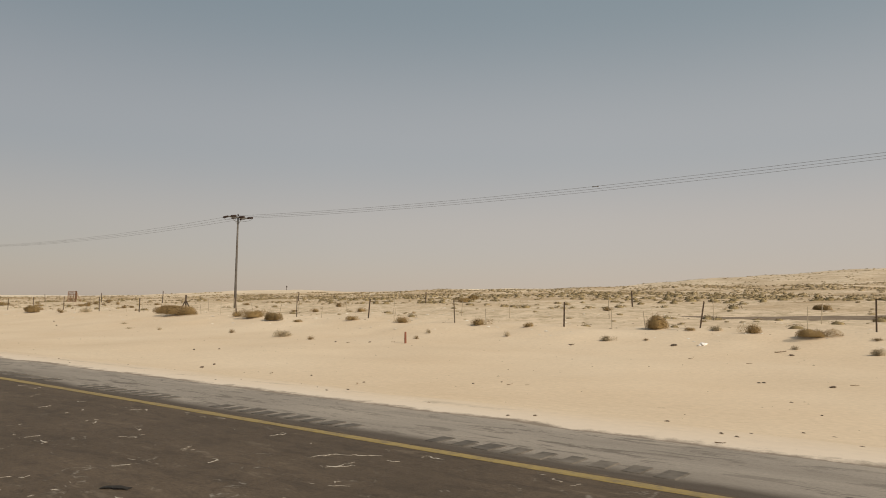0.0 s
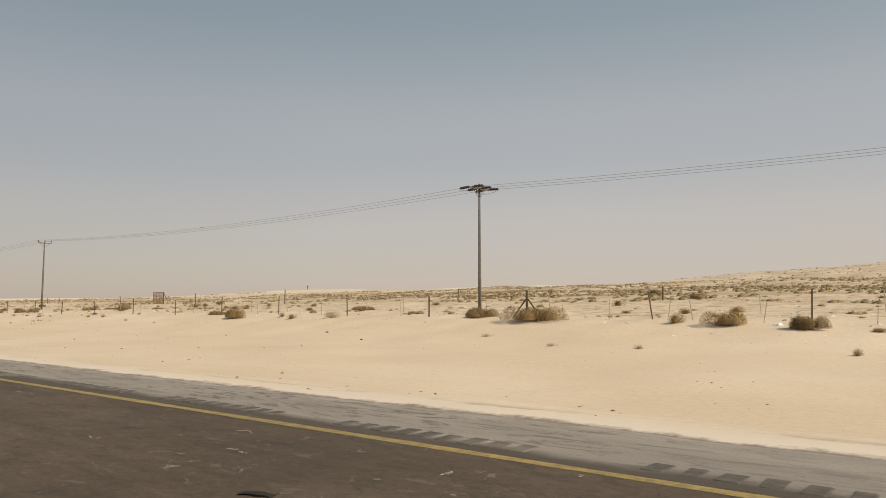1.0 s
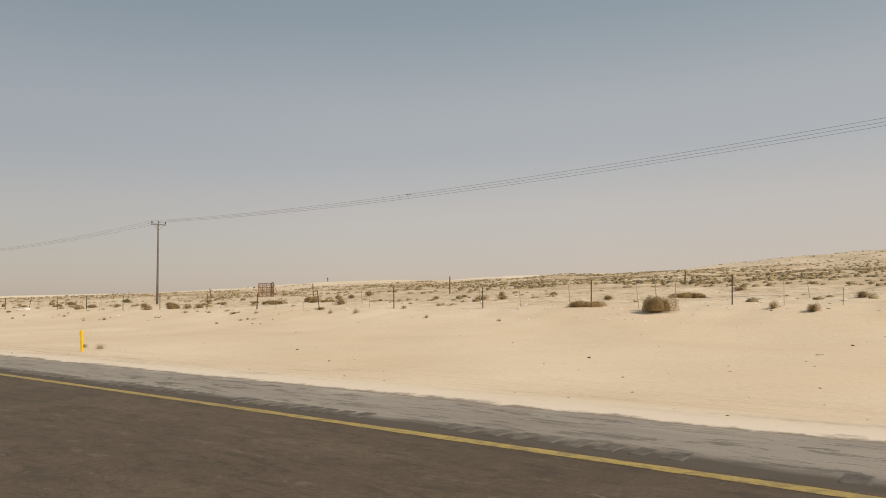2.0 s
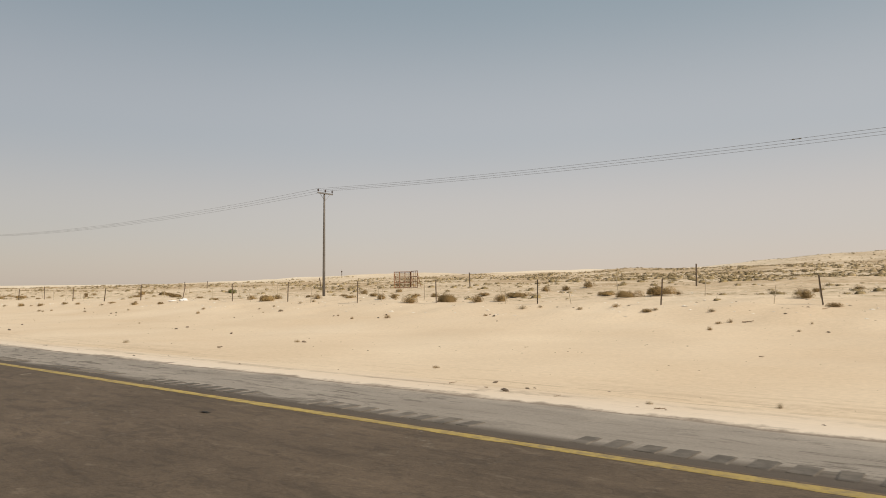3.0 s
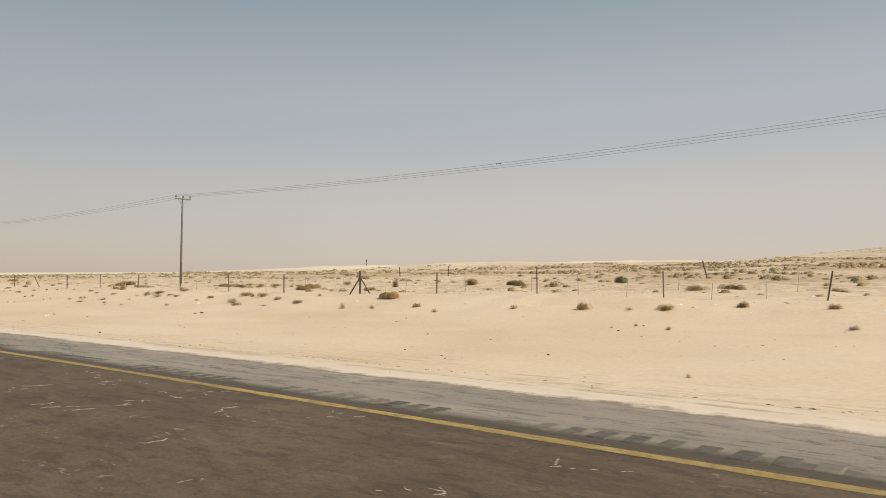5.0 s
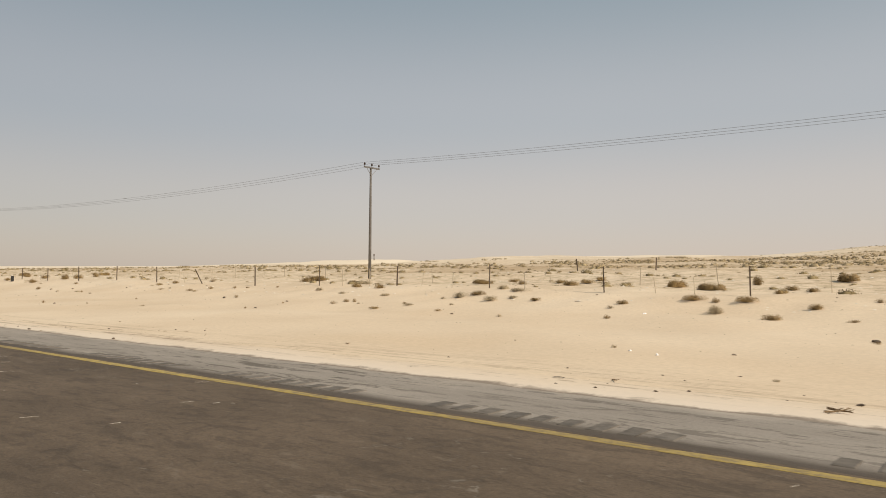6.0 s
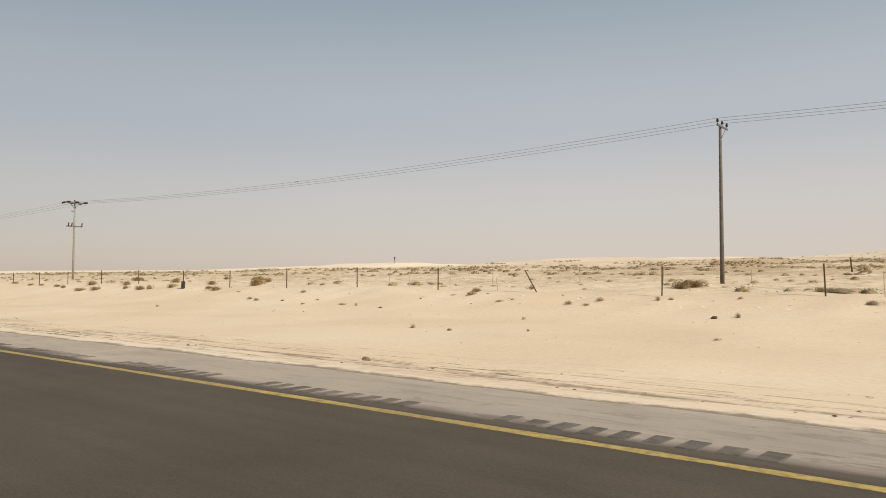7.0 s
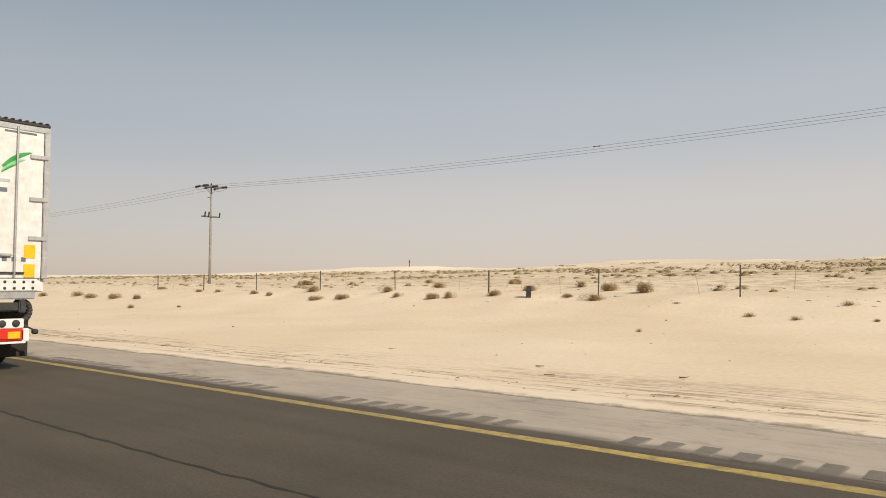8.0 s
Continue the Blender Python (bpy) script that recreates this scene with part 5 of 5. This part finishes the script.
pebbles("track_clods", 520, 64, 8.9, 3.4, 1.0, 1.15, PEBBLE, "dark clods and crumbs along the wheel tracks", -186, -140)
pebbles("verge_clods", 420, 65, 8.3, 3.0, 1.2, 1.1, PEBBLE, "dark clods and crumbs on the sandy verge", -290, -225)


def rut_ridges():
    """Broken crests of sand along the wheel ruts, their shade put into a dark colour: long, low, wandering and tapered.
    """
    r = random.Random(71)
    runs = [(-251.9, 8.2, 0.95, 0.036), (-250.75, 8.18, 0.9, 0.03), (-252.9, 8.6, 0.8, 0.02), (-254.1, 8.45, 0.7, 0.02), (-250.4, 8.85, 0.9, 0.024)]
    for _ in range(48):
        y = 8.4 + 5.6 * r.random() ** 1.25
        runs.append((r.gauss(-252.5, 2.6) - 0.25 * (y - 8.3), y, r.uniform(0.4, 1.4), r.uniform(0.009, 0.021)))
    for _ in range(70):
        runs.append((r.uniform(-286, -238), 8.6 + 5.0 * r.random() ** 1.2, r.uniform(0.4, 1.5), r.uniform(0.006, 0.015)))
    verts, faces = [], []
    for x, y, long, wide in runs:
        n = max(6, int(long / 0.07))
        lean, last = r.uniform(-0.06, 0.10), None
        for k in range(n + 1):
            w = wide * r.uniform(0.55, 1.3) * max(0.1, math.sin(math.pi * k / n)) ** 0.6
            y += 0.07 * lean + r.gauss(0, 0.006)
            px, g, i = x + long * k / n, level(x + long * k / n, y), len(verts)
            verts += [(px, y - w, g - 0.006), (px, y - 0.35 * w, g + w * r.uniform(0.35, 0.7)), (px, y + 0.3 * w, g + w * r.uniform(0.3, 0.6)), (px, y + 1.2 * w, g - 0.006)]
            if last is not None and r.random() > 0.12:
                faces += [(last + j, i + j, i + j + 1, last + j + 1) for j in range(3)]
            last = i
    me = bpy.data.meshes.new("rut_ridges")
    me.from_pydata(verts, [], faces)
    me.materials.append(RUTSHADE)
    tagged(new("rut_ridges", me), "broken sand crests along the wheel ruts, coloured dark for shade", "ruts", kind="stuff")


rut_ridges()
pebbles("pale_rubble", 4200, 62, 31, 60, 1.5, 3.2, RUBBLE, "pale limestone rubble scattered behind the fence")
pebbles("dark_rubble", 4500, 63, 33, 70, 1.3, 2.0, PEBBLE, "dark broken stones scattered behind the fence")


def stick_mesh(seed):
    r = random.Random(seed)
    bm = bmesh.new()
    p, d = Vector((-0.5, 0, 0.03)), Vector((1, 0, 0))
    for k in range(5):
        q = p + d * 0.2
        bar(bm, p, q, 0.035 - 0.004 * k, 0.032 - 0.004 * k, 6)
        if k in (1, 3):
            bar(bm, q, q + Vector((0.12, r.choice((-1, 1)) * 0.14, 0.06)), 0.016, 0.008, 5)
        d = (d + Vector((0, r.uniform(-0.25, 0.25), r.uniform(-0.08, 0.1)))).normalized()
        p = q
    me = bpy.data.meshes.new("stick")
    bm.to_mesh(me)
    bm.free()
    me.materials.append(TWIG)
    return me


STICKS = [stick_mesh(k) for k in range(4)]
DROPPED_K = [
    (-16.1, 13.0, 0.22), (-12.4, 12.7, 0.25), (-25.6, 25.3, 0.25), (-23.8, 26.6, 0.22), (-9.7, 15.3, 0.17), (-9.3, 15.5, 0.11), (-2.3, 7.9, 0.14), (-15.2, 28.9, 0.5),
    (-9.0, 26.4, 0.21), (-6.7, 25.4, 0.19), (-6.6, 29.2, 0.43), (-2.9, 20.5, 0.2), (-40.0, 12.1, 0.15), (-112.1, 19.7, 0.18), (-106.4, 8.7, 0.12), (-105.7, 8.6, 0.12),
    (-104.4, 8.4, 0.1), (-105.3, 21.1, 0.22), (-108.4, 30.5, 0.46), (-102.9, 8.2, 0.14), (-106.1, 33.4, 0.33), (-152.6, 20.6, 0.2), (-154.2, 8.6, 0.1), (-151.5, 8.3, 0.14),
    (-154.1, 21.1, 0.14), (-154.3, 27.8, 0.16), (-211.3, 17.9, 0.13), (-214.4, 14.1, 0.31), (-239.5, 32.3, 0.19), (-234.0, 13.5, 0.15)]
DROPPED_L = [
    (-270.1, 14.3, 0.31)]
DROPPED = DROPPED_K + DROPPED_L + [(-201.3, 8.4, 0.32), (-201.3, 8.3, 0.26), (-121.4, 14.6, 0.45), (-205.4, 11.9, 0.30)]
for i in range(16):
    DROPPED.append((rnd.choice((rnd.uniform(-98, -55), rnd.uniform(-196, -160), rnd.uniform(-330, -272))), rnd.uniform(9.2, 26), rnd.uniform(0.15, 0.35)))
DROPPED += [
    (-218.7, 7.8, 0.14), (-221.4, 8.0, 0.12), (-228.2, 14.8, 0.2), (-222.4, 13.1, 0.13), (-222.0, 13.1, 0.17), (-221.3, 12.0, 0.13), (-221.8, 13.8, 0.12), (-221.4, 13.5, 0.15),
    (-222.2, 14.8, 0.12), (-220.0, 13.3, 0.16)]
for i, (x, y, s) in enumerate(DROPPED):
    o = new("dry_stick", STICKS[i % 4])
    o.matrix_basis = pose(x, y, level(x, y) + 0.01, 0, 0, (25, -35)[i % 2] if 200 < -x < 202 else rnd.gauss(0, 22)) @ Matrix.Diagonal((s, s, s * 1.3, 1))
    tagged(o, "dry dark stick lying on the sand" if s < 0.3 else "longer dry dark stick lying on the sand", "stick", "dry sticks")


def crumpled(name, x, y, size, seed, label):
    bm = bmesh.new()
    bmesh.ops.create_icosphere(bm, subdivisions=4, radius=0.5)
    for v in bm.verts:
        k = 1 + 0.5 * noise.noise(v.co * 2.4 + Vector((seed, 3, 1))) + 0.25 * abs(noise.noise(v.co * 6 + Vector((seed, 0, 0))))
        v.co = Vector((v.co.x * size[0] * k, v.co.y * size[1] * k, max(-0.05, v.co.z * size[2] * k)))
    o = part(name, bm, PLASTIC)
    o.matrix_basis = pose(x, y, level(x, y), 0, 0, 15 * seed)
    tagged(o, label, "litter", "white litter")


crumpled("plastic_sheet", -156.3, 34.0, (0.8, 0.45, 0.36), 2, "crumpled white plastic sheet lying beside the fence")
crumpled("plastic_sheet", -157.4, 33.6, (0.8, 0.4, 0.10), 5, "flat pale plastic sheet half buried in sand")
crumpled("plastic_bag", -41.7, 33.3, (0.35, 0.25, 0.2), 3, "small white plastic bag caught on sand")
crumpled("plastic_bag", -9.8, 30.3, (0.5, 0.2, 0.16), 4, "torn white plastic scrap lying on sand")
crumpled("plastic_bag", -212.1, 29.3, (0.2, 0.14, 0.1), 6, "small white plastic bag lying among shrubs")
crumpled("plastic_cup", -206.5, 16.6, (0.08, 0.07, 0.08), 7, "small white plastic cup lying on sand")
crumpled("plastic_cup", -207.4, 17.1, (0.08, 0.07, 0.07), 8, "small white plastic cup lying on sand")


def tyre_scrap(x, y, size, turn, ground=None):
    bm = bmesh.new()
    rows = []
    for k in range(9):
        a = -0.7 + 1.4 * k / 8
        w = 0.11 * (1 + 0.25 * math.sin(k * 1.7))
        c = Vector((math.sin(a) * 0.6, 0, (math.cos(a) - 0.75) * 0.5))
        rows.append([bm.verts.new(c + Vector((0, s * w, h))) for s, h in ((-1, 0.0), (-0.8, 0.03), (0.8, 0.03), (1, 0.0), (0.8, -0.012), (-0.8, -0.012))])
    for a, b in zip(rows, rows[1:]):
        for k in range(6):
            bm.faces.new((a[k], a[(k + 1) % 6], b[(k + 1) % 6], b[k]))
    bm.faces.new(rows[0][::-1])
    bm.faces.new(rows[-1])
    bmesh.ops.recalc_face_normals(bm, faces=bm.faces)
    o = part("tyre_scrap", bm, RUBBER)
    o.matrix_basis = pose(x, y, 0.005 if ground is None else ground + 0.01, 0, 0, turn) @ Matrix.Diagonal((size, size, size * 0.3, 1))
    tagged(o, "torn black tyre scrap lying on the asphalt" if ground is None else "torn black tyre scrap lying on the sand", "tyre scrap", "tyre scraps")


for x, y, s, a in ((-38.1, 3.42, 0.38, 20), (-139.9, 2.89, 0.5, 10), (-107.1, 4.86, 0.2, 5), (-5.3, 2.9, 0.3, 30)):
    tyre_scrap(x, y, s, a)


for x, y, s, a in ((-204.8, 8.8, 0.2, 12), (-120.4, 8.4, 0.18, 15)):
    tyre_scrap(x, y, s, a, level(x, y))


# ---- truck ----
def truck_wheel(parent, x, y, side):
    w = thing("wheel", pose(x, y, 0.5), "", "")
    w.parent = parent
    bm = bmesh.new()
    lathe(bm, (0, -0.15 * side, 0), (0, 0.15 * side, 0), ((0, 0.30), (0.02, 0.46), (0.12, 0.5), (0.88, 0.5), (0.98, 0.46), (1, 0.30)), 28)
    part("tyre", bm, RUBBER, w, "black truck tyre", True)
    bm = bmesh.new()
    lathe(bm, (0, 0.02 * side, 0), (0, 0.165 * side, 0), ((0, 0.28), (0.7, 0.29), (0.75, 0.2), (0.5, 0.14), (1, 0.1)), 20)
    part("rim", bm, ALLOY, w, "dull metal wheel rim")


def truck():
    R, L, T = 5.2, 2.68, 4.07
    x0 = -277.4
    t = thing("box_truck", pose(x0, (R + L) / 2, 0), "white box truck with green stripe and red bumper", "truck")
    h = (R - L) / 2

    def piece(name, lo, hi, mat, label="", bevel=0.01, parent=t):
        bm = bmesh.new()
        box(bm, lo, hi, bevel)
        return part(name, bm, mat, parent, label)

    piece("cargo_box", (-9.4, -h + 0.02, 1.28), (-0.06, h - 0.02, T - 0.06), WHITEPAINT, "", 0.02)
    piece("roof_trim", (-9.4, -h, T - 0.06), (0.0, h, T), DARKMETAL, "dark roof edge trim", 0.012)
    piece("rear_sill", (-0.12, -h + 0.14, 1.30), (0.02, h - 0.14, 1.50), WHITEPAINT, "white rear sill plate with dark bolts", 0.012)
    piece("under_rail", (-0.14, -h + 0.17, 1.17), (0.0, h - 0.17, 1.298), ALLOY, "grey steel under rail", 0.015)
    for k in range(24):
        y = -h + 0.05 + k * (2 * h - 0.1) / 23
        piece("roof_rib", (-0.3, y - 0.02, T - 0.002), (0.012, y + 0.02, T + 0.022), DARKRIB, "", 0.006)
    piece("roof_lip", (-0.1, -h + 0.03, T - 0.16), (0.014, h - 0.03, T - 0.065), ALLOY, "grey roof lip", 0.01)
    for s in (-1, 1):
        piece("corner_post", (-0.1, s * (h - 0.045) - 0.045, 1.50), (0.012, s * (h - 0.045) + 0.045, T - 0.06), ALLOY, "metal corner post", 0.01)
        d = piece("rear_door", (-0.06, min(s * 0.008, s * (h - 0.1)), 1.51), (0.0, max(s * 0.008, s * (h - 0.1)), T - 0.07), WHITEPAINT, "white rear cargo door", 0.008)
        for z in (2.16, 2.80, 3.5):
            g = s * (h - 0.16)
            piece("hinge", (-0.005, g - 0.15, z - 0.035), (0.03, g + 0.13, z + 0.035), ALLOY, "grey door hinge", 0.008, d)
        for y in (0.3, 0.75):
            bm = bmesh.new()
            bar(bm, (0.035, s * y, 1.53), (0.035, s * y, T - 0.1), 0.017)
            part("lock_rod", bm, ALLOY, d, "long metal lock rod")
        piece("lock_handle", (0.03, min(s * 0.3, s * 0.7), 1.86), (0.055, max(s * 0.3, s * 0.7), 1.9), ALLOY, "", 0.006, d)
        for z in (1.63, 1.945):
            piece("hazard_plate", (0.004, s * 0.98 - 0.085, z - 0.108), (0.009, s * 0.98 + 0.085, z + 0.108), AMBER, "yellow reflective hazard plate", 0.002, d)
        piece("lamp_cluster", (-0.1, s * (h - 0.62) - 0.22, 0.53), (0.02, s * (h - 0.62) + 0.22, 0.67), REDLENS, "red tail lamp cluster", 0.015)
        piece("amber_lamp", (0.0205, s * (h - 0.47) - 0.10, 0.545), (0.026, s * (h - 0.47) + 0.08, 0.655), AMBER, "amber indicator lamp", 0.004)
        piece("mud_flap", (-0.62, s * (h - 0.33) - 0.3, 0.2), (-0.6, s * (h - 0.33) + 0.3, 1.0), RUBBER, "black rubber mud flap", 0.004)
        piece("hook", (-0.25, s * (h - 0.36) - 0.05, 0.95), (0.01, s * (h - 0.36) + 0.06, 1.165), DARKMETAL, "dark chain hook bracket", 0.02)
        piece("chassis_rail", (-11.6, s * 0.42 - 0.05, 0.85), (-0.2, s * 0.42 + 0.05, 1.12), DARKMETAL, "", 0.01)
        for x in (-1.7, -3.0, -10.4):
            truck_wheel(t, x, s * (h - 0.2), s)
    piece("crossbeam", (-0.2, -h + 0.32, 0.98), (-0.04, h - 0.32, 1.12), DARKMETAL, "", 0.015)
    piece("bumper", (-0.1, -h + 0.30, 0.50), (0.0, h - 0.30, 0.70), REDLENS, "red rear bumper bar", 0.02)
    piece("reflector_strip", (0.001, -h + 0.30, 0.465), (0.006, h - 0.30, 0.497), WHITEPAINT, "white reflective strip", 0.0)
    piece("lamp_bar", (-0.09, -h + 0.33, 0.703), (0.004, h - 0.33, 0.86), WHITEPAINT, "white lamp bar over the bumper", 0.012)
    for k in range(9):
        y = -h + 0.45 + k * (2 * h - 0.90) / 8
        bm = bmesh.new()
        lathe(bm, (-0.01, y, 0.785), (0.03, y, 0.785), ((0, 0.062), (0.6, 0.058), (0.8, 0.045), (1, 0.02)), 14)
        part("round_lamp", bm, DARKMETAL, t, "dark round marker lamp", True)
    for k in range(16):
        y = -h + 0.22 + k * (2 * h - 0.44) / 15
        bm = bmesh.new()
        for z in (1.35, 1.45):
            lathe(bm, (0.018, y, z), (0.034, y, z), ((0, 0.026), (0.7, 0.022), (1, 0.012)), 8)
        part("bolt_row", bm, DARKMETAL, t, "pair of dark round bolts")
    piece("lock_bar", (0.012, -h + 0.35, 1.585), (0.045, h - 0.36, 1.61), DARKMETAL, "thin dark lock bar", 0.006)
    for s in (-1, 1):
        piece("end_cap", (-0.1, s * (h - 0.30) - 0.05, 0.49), (0.012, s * (h - 0.30) + 0.05, 0.70), WHITEPAINT, "white bumper end cap", 0.012)
        bm = bmesh.new()
        for j in range(9):
            a, c = 3.0 * j / 9, 3.0 * (j + 1) / 9
            bar(bm, (-0.12, s * (h - 0.33 + 0.13 * math.sin(a)), 0.98 + 0.16 * math.cos(a)), (-0.12, s * (h - 0.33 + 0.13 * math.sin(c)), 0.98 + 0.16 * math.cos(c)), 0.045, sides=8)
        part("rope_hook", bm, DARKMETAL, t, "dark curved rope hook", True)
        part("marker_arm", bar(bmesh.new(), (-0.05, s * (h - 0.36), 0.78), (-0.05, s * (h - 0.15), 0.66), 0.014, sides=6), DARKMETAL, t, "thin dark marker arm")
        bm = bmesh.new()
        lathe(bm, (-0.06, s * (h - 0.15), 0.64), (0.02, s * (h - 0.15), 0.64), ((0, 0.045), (0.8, 0.045), (1, 0.02)), 12)
        part("side_marker", bm, DARKMETAL, t, "small dark side marker lamp", True)
    for k in range(4):
        y = h - 0.36 - 0.14 * k
        piece("stencil_bar", (0.003, y - 0.045, 1.78), (0.006, y + 0.025, 1.85), GREYTEXT, "small dark unreadable stencil bar", 0.0)
    for k, (y0, z0, long, wide) in enumerate(((-0.50, 3.43, 0.44, 0.075), (-0.55, 3.33, 0.36, 0.055), (-0.62, 3.27, 0.22, 0.04))):
        bm = bmesh.new()
        rows = []
        for j in range(9):
            u = j / 8
            w = wide * math.sin(math.pi * min(1, 0.12 + 0.88 * u)) ** 0.8 + 0.004
            c = Vector((0.005, h + y0 + long * (u - 0.5), z0 + 0.62 * long * (u - 0.5) + 0.10 * long * math.sin(3.1416 * u)))
            rows.append([bm.verts.new(c + Vector((dx, -0.5 * w * sd, 0.85 * w * sd))) for dx, sd in ((0, -0.5), (0.002, 0), (0, 0.5))])
        for p, q in zip(rows, rows[1:]):
            for j in range(2):
                bm.faces.new((p[j], q[j], q[j + 1], p[j + 1]))
        part("leaf_stripe", bm, (GREENPAINT, PALEGREEN, GREENPAINT)[k], t, "curved green painted leaf stripe")
    piece("grey_bar", (0.002, -0.3, 3.045), (0.005, h - 0.60, 3.095), PALEGREY, "pale grey painted bar", 0.0)
    piece("lettering_bar", (0.002, 0.30, 2.885), (0.005, h - 0.64, 2.955), GREYTEXT, "dark unreadable lettering bar", 0.0)
    piece("lettering_bar", (0.002, -0.4, 2.885), (0.005, 0.25, 2.955), PALEGREY, "pale unreadable lettering bar", 0.0)
    piece("vent_panel", (0.002, h - 0.70, 3.86), (0.006, h - 0.22, 3.89), GREYTEXT, "", 0.0)
    cab = piece("cab", (-11.9, -h + 0.06, 0.75), (-9.75, h - 0.06, 3.1), WHITEPAINT, "white truck cab", 0.12)
    piece("windscreen", (-11.915, -h + 0.25, 1.9), (-11.895, h - 0.25, 2.75), DARKGLASS, "tinted windscreen", 0.005, cab)
    for s in (-1, 1):
        piece("side_window", (-11.5, s * (h - 0.06) - 0.008, 1.9), (-10.5, s * (h - 0.06) + 0.008, 2.65), DARKGLASS, "tinted side window", 0.004, cab)


truck()


# ---- rumble bars on the shoulder ----
def rumble_mesh(name, seed):
    r = random.Random(seed)
    bm = bmesh.new()
    box(bm, (-0.095, -0.175, -0.004), (0.095, 0.175, 0.006))
    top = [v for v in bm.verts if v.co.z > 0]
    for v in top:
        v.co.x *= 0.9 + r.uniform(-0.06, 0.06)
        v.co.y *= 0.94 + r.uniform(-0.04, 0.04)
    for v in bm.verts:
        v.co.x += v.co.y * r.uniform(-0.06, 0.06)
    me = bpy.data.meshes.new(name)
    bm.to_mesh(me)
    bm.free()
    me.materials.append(RUMBLE)
    return me


BARS = [rumble_mesh("rumble_bar", k) for k in range(4)]
PERIOD, GAP = 3.923, 0.317
rnd = random.Random(77)
rest = bmesh.new()
for g in range(-6, 112):
    for k in range(9):
        x = 1.73 - PERIOD * g - GAP * k + rnd.uniform(-0.012, 0.012)
        m = pose(x, 6.20 + rnd.uniform(-0.02, 0.02), 0.0, 0, 0, rnd.uniform(-2, 2)) @ Matrix.Diagonal((rnd.uniform(0.85, 1.1), rnd.uniform(0.85, 1.05), 1, 1))
        if 34 <= g < 67:
            o = new("rumble_bar", BARS[k % 4])
            o.parent, o.matrix_basis = shoulder, m
        else:
            before = len(rest.verts)
            rest.from_mesh(BARS[k % 4])
            rest.verts.ensure_lookup_table()
            bmesh.ops.transform(rest, matrix=m, verts=rest.verts[before:])
o = part("rumble_bars", rest, RUMBLE, shoulder)
tagged(o, "rows of dark rumble bars beside the edge line", kind="stuff")
